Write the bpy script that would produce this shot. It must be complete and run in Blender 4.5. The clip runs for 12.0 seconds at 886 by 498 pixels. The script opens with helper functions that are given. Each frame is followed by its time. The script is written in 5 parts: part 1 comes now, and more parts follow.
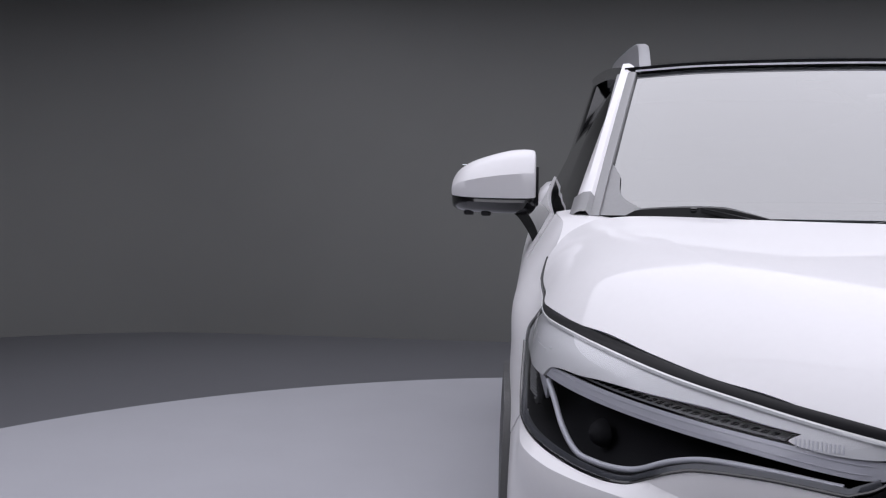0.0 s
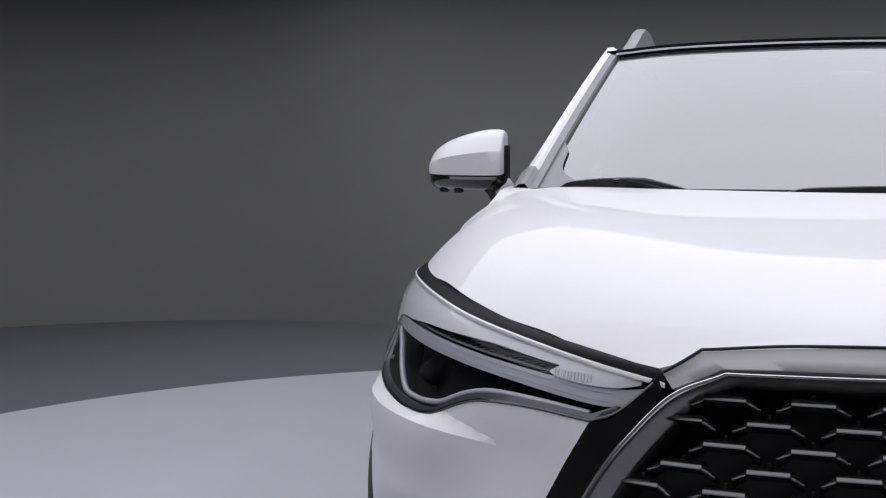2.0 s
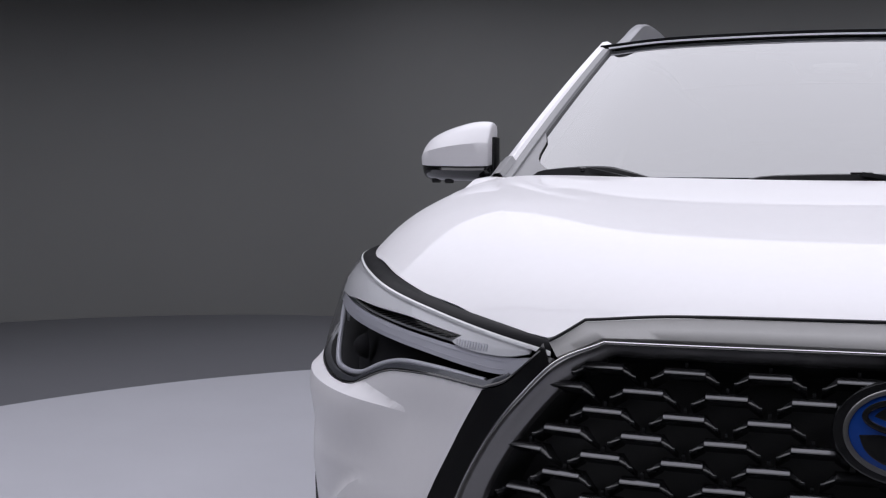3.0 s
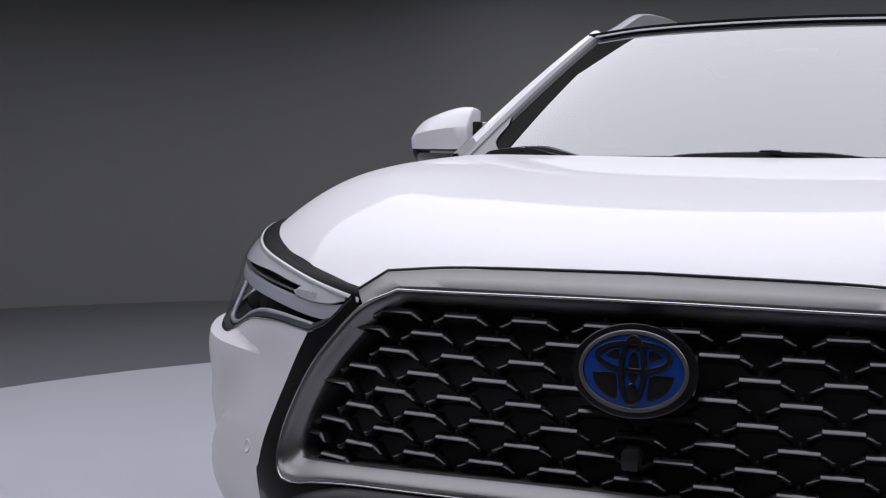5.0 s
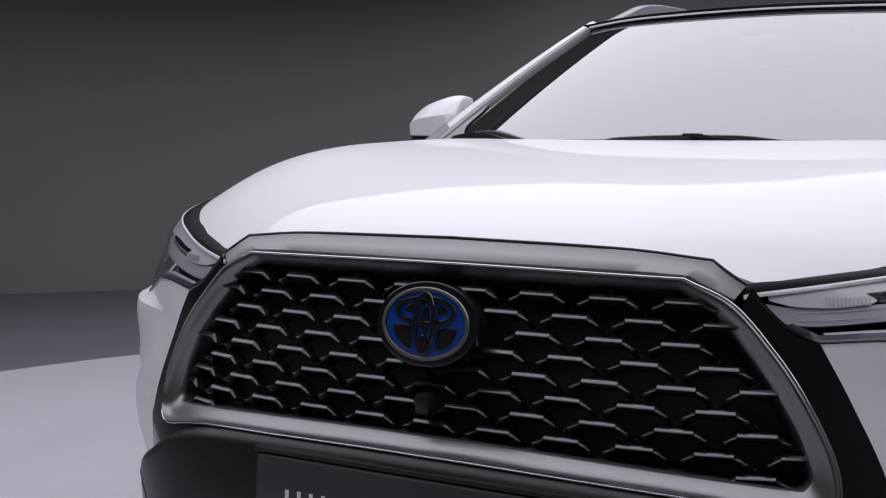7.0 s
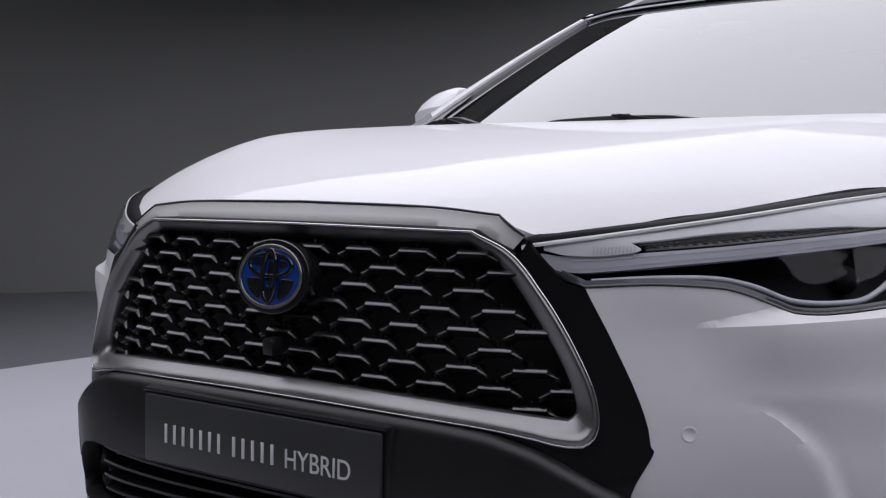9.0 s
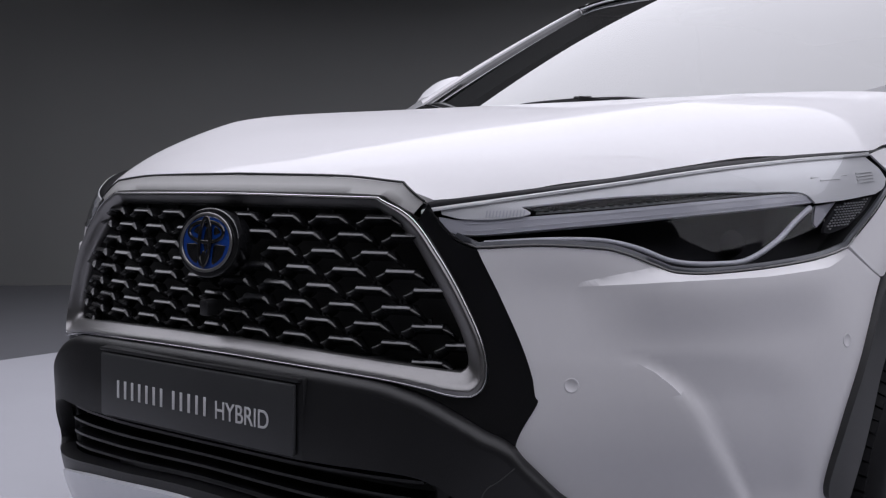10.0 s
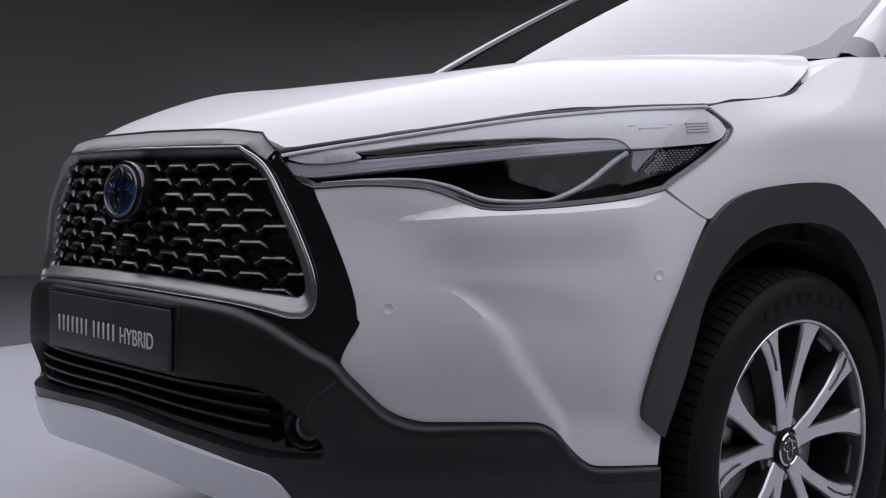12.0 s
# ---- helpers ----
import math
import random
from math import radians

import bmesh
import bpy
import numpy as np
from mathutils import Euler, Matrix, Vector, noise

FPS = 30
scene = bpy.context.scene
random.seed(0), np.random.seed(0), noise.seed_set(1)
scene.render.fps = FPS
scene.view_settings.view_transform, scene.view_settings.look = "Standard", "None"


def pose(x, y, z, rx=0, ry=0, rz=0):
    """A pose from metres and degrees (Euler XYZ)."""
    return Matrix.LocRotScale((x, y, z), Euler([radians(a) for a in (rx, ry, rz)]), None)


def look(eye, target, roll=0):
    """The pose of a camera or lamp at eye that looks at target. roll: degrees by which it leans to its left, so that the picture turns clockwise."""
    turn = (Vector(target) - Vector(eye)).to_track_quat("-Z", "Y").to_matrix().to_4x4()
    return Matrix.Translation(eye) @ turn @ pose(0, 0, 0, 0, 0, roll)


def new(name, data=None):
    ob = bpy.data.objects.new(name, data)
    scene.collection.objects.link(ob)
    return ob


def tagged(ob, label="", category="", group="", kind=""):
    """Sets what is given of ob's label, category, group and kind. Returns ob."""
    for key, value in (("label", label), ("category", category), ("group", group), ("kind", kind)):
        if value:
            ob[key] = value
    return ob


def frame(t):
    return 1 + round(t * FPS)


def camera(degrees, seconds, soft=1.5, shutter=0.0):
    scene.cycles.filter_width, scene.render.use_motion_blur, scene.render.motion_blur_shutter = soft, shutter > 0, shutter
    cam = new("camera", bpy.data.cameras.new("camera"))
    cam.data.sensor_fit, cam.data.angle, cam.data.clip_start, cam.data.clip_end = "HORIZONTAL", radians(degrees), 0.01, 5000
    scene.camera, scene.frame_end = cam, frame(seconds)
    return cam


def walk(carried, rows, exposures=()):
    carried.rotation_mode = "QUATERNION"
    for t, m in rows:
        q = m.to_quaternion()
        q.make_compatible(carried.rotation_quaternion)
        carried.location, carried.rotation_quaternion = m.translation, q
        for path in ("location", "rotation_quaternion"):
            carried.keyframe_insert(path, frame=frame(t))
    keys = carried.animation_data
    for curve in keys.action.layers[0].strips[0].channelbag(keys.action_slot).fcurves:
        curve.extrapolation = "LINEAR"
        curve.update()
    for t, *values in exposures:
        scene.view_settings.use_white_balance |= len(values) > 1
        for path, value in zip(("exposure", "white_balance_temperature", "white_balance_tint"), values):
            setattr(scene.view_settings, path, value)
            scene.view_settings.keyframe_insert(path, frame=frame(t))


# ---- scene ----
cam = camera(41.0, 12.0, soft=1.2)
# seconds, eye, target, roll
PATH = [
    (0, (-0.877, -1.232, 1.287), (-1.029, 0.752, 1.088), 0.4),
    (0.5, (-0.755, -1.263, 1.268), (-0.974, 0.715, 1.069), 0.3),
    (1, (-0.634, -1.292, 1.252), (-0.916, 0.678, 1.055), 0.1),
    (1.5, (-0.518, -1.315, 1.241), (-0.86, 0.646, 1.045), 0.0),
    (2, (-0.396, -1.335, 1.228), (-0.801, 0.614, 1.035), -0.0),
    (2.5, (-0.279, -1.349, 1.213), (-0.744, 0.587, 1.023), -0.0),
    (4.5, (0.211, -1.411, 1.167), (-0.488, 0.453, 0.977), 0.1),
    (5, (0.334, -1.409, 1.16), (-0.423, 0.432, 0.969), 0.0),
    (5.5, (0.447, -1.402, 1.153), (-0.364, 0.416, 0.964), 0.0),
    (6, (0.571, -1.395, 1.151), (-0.297, 0.396, 0.958), 0.1),
    (6.5, (0.691, -1.389, 1.143), (-0.23, 0.375, 0.947), 0.0),
    (7, (0.819, -1.379, 1.134), (-0.157, 0.355, 0.936), -0.0),
    (7.5, (0.946, -1.365, 1.121), (-0.087, 0.337, 0.928), -0.1),
    (9.5, (1.475, -1.269, 1.057), (0.228, 0.283, 0.874), -1.2),
    (10, (1.617, -1.238, 1.03), (0.319, 0.273, 0.849), -1.3),
    (10.5, (1.746, -1.197, 1.006), (0.399, 0.271, 0.826), -1.5),
    (11, (1.889, -1.145, 0.98), (0.488, 0.271, 0.802), -1.5),
    (11.5, (2.022, -1.089, 0.953), (0.57, 0.276, 0.782), -1.6),
    (12, (2.157, -1.026, 0.927), (0.655, 0.285, 0.762), -1.7),
]
walk(cam, [(t, look(eye, target, roll)) for t, eye, target, roll in PATH])

# ---- light ----
world = bpy.data.worlds.new("studio_air")
scene.world = world
world.use_nodes = True
world.node_tree.nodes["Background"].inputs[0].default_value = (0.5, 0.52, 0.58, 1)
world.node_tree.nodes["Background"].inputs[1].default_value = 0.02
REAR_POWER, FRONT_POWER = 1.87, 1.52
scene.view_settings.exposure = 0.0


# ---- materials ----
def material(name, color, rough=0.5, metal=0.0, coat=0.0, spec=0.5, grain=0.0, scale=40.0, bump=0.0, bump_scale=300.0, coat_rough=0.03):
    """A surface with a slow stain and a fine grain in its colour, and fine relief."""
    m = bpy.data.materials.new(name)
    m.use_nodes = True
    nt = m.node_tree
    b = nt.nodes["Principled BSDF"]
    b.inputs["Base Color"].default_value = (*color, 1)
    b.inputs["Roughness"].default_value = rough
    b.inputs["Metallic"].default_value = metal
    b.inputs["Specular IOR Level"].default_value = spec
    b.inputs["Coat Weight"].default_value = coat
    b.inputs["Coat Roughness"].default_value = coat_rough
    tc = nt.nodes.new("ShaderNodeTexCoord")
    if grain:
        mixes = []
        for sc, det in ((scale, 4.0), (scale * 0.08, 2.0)):
            n = nt.nodes.new("ShaderNodeTexNoise")
            n.inputs["Scale"].default_value = sc
            n.inputs["Detail"].default_value = det
            nt.links.new(tc.outputs["Object"], n.inputs["Vector"])
            mixes.append(n)
        add = nt.nodes.new("ShaderNodeMath")
        add.operation = "ADD"
        nt.links.new(mixes[0].outputs["Fac"], add.inputs[0])
        nt.links.new(mixes[1].outputs["Fac"], add.inputs[1])
        ramp = nt.nodes.new("ShaderNodeMapRange")
        ramp.inputs["From Min"].default_value, ramp.inputs["From Max"].default_value = 0.6, 1.4
        ramp.inputs["To Min"].default_value, ramp.inputs["To Max"].default_value = 1 - grain, 1 + grain
        nt.links.new(add.outputs[0], ramp.inputs["Value"])
        mul = nt.nodes.new("ShaderNodeVectorMath")
        mul.operation = "SCALE"
        mul.inputs[0].default_value = color
        nt.links.new(ramp.outputs[0], mul.inputs["Scale"])
        nt.links.new(mul.outputs[0], b.inputs["Base Color"])
        rr = nt.nodes.new("ShaderNodeMapRange")
        rr.inputs["From Min"].default_value, rr.inputs["From Max"].default_value = 0.6, 1.4
        rr.inputs["To Min"].default_value, rr.inputs["To Max"].default_value = rough * (1 - grain), min(1, rough * (1 + grain))
        nt.links.new(add.outputs[0], rr.inputs["Value"])
        nt.links.new(rr.outputs[0], b.inputs["Roughness"])
    if bump:
        n = nt.nodes.new("ShaderNodeTexNoise")
        n.inputs["Scale"].default_value = bump_scale
        n.inputs["Detail"].default_value = 3
        nt.links.new(tc.outputs["Object"], n.inputs["Vector"])
        bp = nt.nodes.new("ShaderNodeBump")
        bp.inputs["Strength"].default_value = bump
        bp.inputs["Distance"].default_value = 0.001
        nt.links.new(n.outputs["Fac"], bp.inputs["Height"])
        nt.links.new(bp.outputs[0], b.inputs["Normal"])
    return m


def clear(name, color=(1, 1, 1), rough=0.0, ior=1.5):
    """A thin clear pane: a mirror's gloss by angle over a see-through tint."""
    m = bpy.data.materials.new(name)
    m.use_nodes = True
    nt = m.node_tree
    nt.nodes.remove(nt.nodes["Principled BSDF"])
    out = nt.nodes["Material Output"]
    tr = nt.nodes.new("ShaderNodeBsdfTransparent")
    tr.inputs[0].default_value = (*color, 1)
    gl = nt.nodes.new("ShaderNodeBsdfGlossy")
    gl.inputs["Roughness"].default_value = rough
    face = nt.nodes.new("ShaderNodeLayerWeight")
    face.inputs["Blend"].default_value = 0.5
    power = nt.nodes.new("ShaderNodeMath")
    power.operation = "POWER"
    power.inputs[1].default_value = 5.0
    nt.links.new(face.outputs["Facing"], power.inputs[0])
    fr = nt.nodes.new("ShaderNodeMapRange")
    fr.inputs["To Min"].default_value = ((ior - 1) / (ior + 1)) ** 2
    nt.links.new(power.outputs[0], fr.inputs["Value"])
    mx = nt.nodes.new("ShaderNodeMixShader")
    nt.links.new(fr.outputs[0], mx.inputs[0])
    nt.links.new(tr.outputs[0], mx.inputs[1])
    nt.links.new(gl.outputs[0], mx.inputs[2])
    nt.links.new(mx.outputs[0], out.inputs["Surface"])
    return m


def glowing(name, color, strength):
    m = bpy.data.materials.new(name)
    m.use_nodes = True
    b = m.node_tree.nodes["Principled BSDF"]
    b.inputs["Base Color"].default_value = (0.8, 0.8, 0.8, 1)
    b.inputs["Emission Color"].default_value = (*color, 1)
    b.inputs["Emission Strength"].default_value = strength
    return m


WHITE = material("pearl_white_paint", (0.70, 0.69, 0.705), 0.5, coat=0.4, spec=0.1, grain=0.012, scale=900, bump=0.0, coat_rough=0.012)
BLACK_GLOSS = material("gloss_black_plastic", (0.009, 0.009, 0.010), 0.12, coat=0.6, grain=0.1, scale=200)
BLACK_SATIN = material("satin_black_plastic", (0.014, 0.014, 0.015), 0.34, spec=0.36, grain=0.12, scale=260, bump=0.25, bump_scale=900)
CLADDING = material("grained_black_cladding", (0.030, 0.030, 0.031), 0.45, spec=0.5, grain=0.12, scale=300, bump=0.35, bump_scale=1200)
SCALE_BLACK = material("mirror_black_plastic", (0.016, 0.016, 0.017), 0.16, coat=0.25, grain=0.1, scale=200)
SATIN_METAL = material("satin_grey_metal", (0.235, 0.23, 0.23), 0.33, metal=0.8, grain=0.05, scale=300)
BAND_GREY = material("satin_band_grey", (0.40, 0.395, 0.39), 0.5, metal=0.3, grain=0.04, scale=400)
SILVER = material("silver_paint", (0.76, 0.77, 0.82), 0.34, metal=0.0, coat=0.6, grain=0.03, scale=400)
CHROME = material("chrome", (0.75, 0.76, 0.78), 0.08, metal=1.0)
BLUE = material("blue_enamel", (0.006, 0.048, 0.27), 0.15, coat=1.0)
RUBBER = material("tyre_rubber", (0.007, 0.007, 0.008), 0.62, spec=0.14, grain=0.25, scale=60, bump=0.3, bump_scale=500)
MACHINED = material("machined_alloy", (0.60, 0.595, 0.61), 0.26, metal=0.8, grain=0.05, scale=250)
# dark chrome of the badge keel; on the grille scales a highlight put into colour
GLINT_CHROME = material("dark_chrome_glint", (0.105, 0.105, 0.11), 0.2, metal=0.95)
DARK_ALLOY = material("dark_painted_alloy", (0.02, 0.02, 0.022), 0.3, coat=0.5, grain=0.1, scale=120)
STEEL = material("brake_steel", (0.30, 0.29, 0.29), 0.35, metal=0.9, grain=0.12, scale=90)
LINING = material("pale_cabin_cloth", (0.78, 0.77, 0.76), 0.9, grain=0.05, scale=300)
EDGE_CHROME = material("bright_edge_metal", (0.62, 0.62, 0.63), 0.22, metal=1.0, grain=0.03, scale=300)
DARK = material("underbody_black", (0.045, 0.045, 0.046), 0.85, grain=0.2, scale=30)
TRIM_GREY = material("grey_trim_rubber", (0.20, 0.20, 0.205), 0.45, grain=0.1, scale=150)
CABIN = material("cabin_plastic", (0.05, 0.05, 0.055), 0.6, grain=0.15, scale=80, bump=0.2)
RAIL_GREY = material("satin_rail_paint", (0.30, 0.30, 0.315), 0.4, metal=0.3, grain=0.05, scale=300)
GLASS = clear("windscreen_glass", (0.13, 0.145, 0.145), 0.0, 3.35)
SIDE_GLASS = clear("tinted_side_glass", (0.10, 0.13, 0.13), 0.0, 1.5)
LENS = clear("lamp_lens", (0.93, 0.935, 0.95), 0.0, 1.34)
LAMP_SILVER = material("lamp_reflector_silver", (0.60, 0.60, 0.605), 0.35, coat=0.25, grain=0.03, scale=60)
LAMP_GREY = material("frosted_light_guide", (0.46, 0.46, 0.50), 0.40, metal=0.1, coat=0.3, grain=0.05, scale=300)
HOUSING = material("lamp_housing_black", (0.018, 0.018, 0.020), 0.8, spec=0.12, grain=0.1, scale=100)
CROWN_BLACK = material("smoked_black_glass", (0.004, 0.004, 0.005), 0.4, spec=0.03, coat=0.02, grain=0.1, scale=90)
LENS_EDGE = material("moulded_lens_edge", (0.06, 0.063, 0.072), 0.3, coat=0.4, grain=0.08, scale=200)
LETTER = material("pale_grey_print", (0.62, 0.62, 0.63), 0.5, grain=0.04, scale=300)
PLATE = material("dark_plate_plastic", (0.035, 0.036, 0.038), 0.42, grain=0.1, scale=150, bump=0.1)
FLOOR = material("grey_studio_floor", (0.115, 0.116, 0.127), 0.55, grain=0.06, scale=3.0, bump=0.05, bump_scale=60)
DISC = material("pale_disc_grey", (0.41, 0.413, 0.445), 0.5, grain=0.05, scale=3.0)
WALL = material("grey_studio_wall", (0.148, 0.150, 0.144), 0.8, grain=0.05, scale=2.0, bump=0.05, bump_scale=40)
CEILING = material("black_ceiling", (0.03, 0.03, 0.03), 0.9, grain=0.1, scale=3)
REAR_CLOTH = glowing("bright_softbox_cloth", (0.985, 0.98, 1.09), REAR_POWER)
FRONT_CLOTH = glowing("dimmed_softbox_cloth", (0.985, 0.98, 1.09), FRONT_POWER)


# ---- building helpers ----
def part(name, bm, mat, parent=None, label="", smooth=True):
    """Links a bmesh as one mesh object, under a thing or a part."""
    me = bpy.data.meshes.new(name)
    for e in bm.edges:
        if len(e.link_faces) == 2 and e.calc_face_angle(0) > 0.7:
            e.smooth = False
    bm.to_mesh(me)
    bm.free()
    me.materials.append(mat)
    if smooth:
        me.shade_smooth()
    ob = new(name, me)
    if parent:
        ob.parent = parent
    if label:
        ob["label"] = label
    return ob


def thing(name, label, category, group="", kind="", at=(0, 0, 0)):
    ob = new(name)
    ob.empty_display_size = 0.1
    ob.location = at
    return tagged(ob, label, category, group, kind)


def weights(ts, t):
    """Rows of weights of a smooth curve through the values at ts."""
    ts, t = np.asarray(ts, float), np.atleast_1d(np.asarray(t, float))
    n = len(ts)
    eye = np.eye(n)
    slope = np.array([(eye[min(i + 1, n - 1)] - eye[max(i - 1, 0)]) / (ts[min(i + 1, n - 1)] - ts[max(i - 1, 0)]) for i in range(n)])
    k = np.clip(np.searchsorted(ts, t) - 1, 0, n - 2)
    h = (ts[k + 1] - ts[k])[:, None]
    s = ((t - ts[k])[:, None]) / h
    w = ((1 + 2 * s) * (1 - s) ** 2 * eye[k] + s * (1 - s) ** 2 * h * slope[k] + s * s * (3 - 2 * s) * eye[k + 1] + s * s * (s - 1) * h * slope[k + 1])
    w = np.where(s < 0, eye[k] + slope[k] * h * s, w)
    return np.where(s > 1, eye[k + 1] + slope[k + 1] * h * (s - 1), w)


def curve(points, per=6):
    """A smooth open line through the points."""
    p = np.asarray(points, float)
    if len(p) == 2:
        return [tuple(p[0] + (p[1] - p[0]) * i / per) for i in range(per + 1)]
    t = np.r_[0, np.cumsum(np.linalg.norm(np.diff(p, axis=0), axis=1) ** 0.5 + 1e-9)]
    tt = np.concatenate([np.linspace(t[i], t[i + 1], per, endpoint=False) for i in range(len(t) - 1)] + [t[-1:]])
    return [tuple(q) for q in weights(t, tt) @ p]


def outline(*runs, per=6):
    """A closed outline from smooth runs that meet in corners."""
    out = []
    for r in runs:
        out += curve(r, per)[:-1]
    return out


def mirrored(points):
    return [(-a, b) for a, b in points][::-1]


def inside(poly, pts):
    x, y = pts[:, 0], pts[:, 1]
    a, b = poly, np.roll(poly, -1, axis=0)
    hit = np.zeros(len(pts), bool)
    for (x0, y0), (x1, y1) in zip(a, b):
        c = (y0 > y) != (y1 > y)
        hit ^= c & (x < (x1 - x0) * (y - y0) / (y1 - y0 + 1e-12) + x0)
    return hit


def panel(poly, surface, step=0.02, depth=0.012, lift=0.0, sx=1.0, flip=False, holes=(), lines=()):
    """A sheet of a curved surface inside an outline, with a rim turned inwards. sx scales the first coordinate to metres."""
    from mathutils.geometry import delaunay_2d_cdt
    loops = [np.array(poly, float)] + [np.array(h, float) for h in holes]
    scaled = [l * [sx, 1] for l in loops]
    lo, hi = scaled[0].min(0), scaled[0].max(0)
    gx, gy = np.arange(lo[0] + step * 0.5, hi[0], step), np.arange(lo[1] + step * 0.5, hi[1], step)
    grid = np.array([(x + (step / 2 if j % 2 else 0), y) for j, y in enumerate(gy) for x in gx]) if len(gx) and len(gy) else np.zeros((0, 2))
    if len(grid):
        keep = inside(scaled[0], grid)
        for h in scaled[1:]:
            keep &= ~inside(h, grid)
        for l in scaled:
            d = np.min(np.linalg.norm(grid[:, None] - l[None], axis=2), axis=1)
            keep &= d > step * 0.45
        grid = grid[keep]
    verts, edges, faces = [], [], []
    for l in scaled:
        n0 = len(verts)
        verts += [Vector(p) for p in l]
        edges += [(n0 + i, n0 + (i + 1) % len(l)) for i in range(len(l))]
    marked = set()
    for l in lines:
        l = np.array(l, float) * [sx, 1]
        l = l[inside(scaled[0], l)]
        grid = grid[np.min(np.linalg.norm(grid[:, None] - l[None], axis=2), axis=1) > step * 0.4]
        n0 = len(verts)
        marked |= set(range(n0, n0 + len(l)))
        verts += [Vector(p) for p in l]
        edges += [(n0 + i, n0 + i + 1) for i in range(len(l) - 1)]
    verts += [Vector(p) for p in grid]
    res = delaunay_2d_cdt(verts, edges, [], 0, 1e-6)
    v2 = np.array([tuple(v) for v in res[0]])
    tris = [f for f in res[2]]
    cent = np.array([v2[list(f)].mean(0) for f in tris])
    ok = inside(scaled[0], cent)
    for h in scaled[1:]:
        ok &= ~inside(h, cent)
    tris = [f for f, k in zip(tris, ok) if k]
    a, b = v2[:, 0] / sx, v2[:, 1]
    p = surface(a, b)
    e = 1e-3
    n = np.cross(surface(a + e, b) - surface(a - e, b), surface(a, b + e) - surface(a, b - e))
    n /= np.linalg.norm(n, axis=1)[:, None] + 1e-12
    if flip:
        n = -n
    p = p + n * lift
    bm = bmesh.new()
    vs = [bm.verts.new(q) for q in p]
    used = {}
    for f in tris:
        area = np.cross(v2[f[1]] - v2[f[0]], v2[f[2]] - v2[f[0]])
        f = list(f) if (area > 0) != flip else list(f)[::-1]
        try:
            bm.faces.new([vs[i] for i in f])
        except ValueError:
            continue
        for i in range(3):
            used[(f[i], f[(i + 1) % 3])] = True
    if depth:
        rim = [(i, j) for i, j in used if (j, i) not in used]
        low, mid = {}, {}
        for i, j in rim:
            for k in (i, j):
                if k not in low:
                    mid[k] = bm.verts.new(p[k] - n[k] * min(0.0025, depth * 0.3))
                    low[k] = bm.verts.new(p[k] - n[k] * depth)
        for i, j in rim:
            bm.faces.new((vs[j], vs[i], mid[i], mid[j]))
            bm.faces.new((mid[j], mid[i], low[i], low[j]))
    if marked:
        on = {vs[i] for i, orig in enumerate(res[3]) if marked & set(orig)}
        for e in bm.edges:
            if e.verts[0] in on and e.verts[1] in on:
                e.smooth = False
    bmesh.ops.delete(bm, geom=[v for v in bm.verts if not v.link_faces], context="VERTS")
    return bm


def flipped(bm):
    """The same shape on the other side of the car."""
    for v in bm.verts:
        v.co.x = -v.co.x
    bmesh.ops.reverse_faces(bm, faces=bm.faces)
    return bm


def sweep(path, section, closed=False, caps=True):
    """A section (side, up) swept along a line of points; the side lies level."""
    bm = bmesh.new()
    path = [Vector(q) for q in path]
    rings = []
    for i, q in enumerate(path):
        a, b = path[max(i - 1, 0)], path[min(i + 1, len(path) - 1)]
        if closed:
            a, b = path[i - 1], path[(i + 1) % len(path)]
        d = (b - a).normalized()
        side = d.cross(Vector((0, 0, 1)))
        side = side.normalized() if side.length > 1e-5 else Vector((1, 0, 0))
        up = side.cross(d)
        sec = section(i / max(len(path) - 1, 1)) if callable(section) else section
        rings.append([bm.verts.new(q + side * s + up * u) for s, u in sec])
    m = len(rings[0])
    for i in range(len(rings) - (0 if closed else 1)):
        r, t = rings[i], rings[(i + 1) % len(rings)]
        for k in range(m):
            bm.faces.new((r[k], r[(k + 1) % m], t[(k + 1) % m], t[k]))
    if caps and not closed:
        bm.faces.new(rings[0][::-1])
        bm.faces.new(rings[-1])
    bmesh.ops.recalc_face_normals(bm, faces=bm.faces)
    return bm


def circle(r, n=8, rx=None):
    return [((rx or r) * math.cos(2 * math.pi * i / n), r * math.sin(2 * math.pi * i / n)) for i in range(n)]


def block(x0, x1, y0, y1, z0, z1, bevel=0.0, seg=2):
    bm = bmesh.new()
    bmesh.ops.create_cube(bm, size=1)
    for v in bm.verts:
        v.co = Vector((x0 + (v.co.x + 0.5) * (x1 - x0), y0 + (v.co.y + 0.5) * (y1 - y0), z0 + (v.co.z + 0.5) * (z1 - z0)))
    if bevel:
        bmesh.ops.bevel(bm, geom=bm.edges[:], offset=bevel, segments=seg, profile=0.5, affect="EDGES")
    return bm


def prism(points, y0, y1, bevel=0.0):
    """A flat shape (x, z) given depth along y."""
    bm = bmesh.new()
    vs = [bm.verts.new((x, y0, z)) for x, z in points]
    f = bm.faces.new(vs)
    r = bmesh.ops.extrude_face_region(bm, geom=[f])
    for v in r["geom"]:
        if isinstance(v, bmesh.types.BMVert):
            v.co.y = y1
    bmesh.ops.recalc_face_normals(bm, faces=bm.faces)
    if bevel:
        bmesh.ops.bevel(bm, geom=bm.edges[:], offset=bevel, segments=2, profile=0.5, affect="EDGES")
    return bm


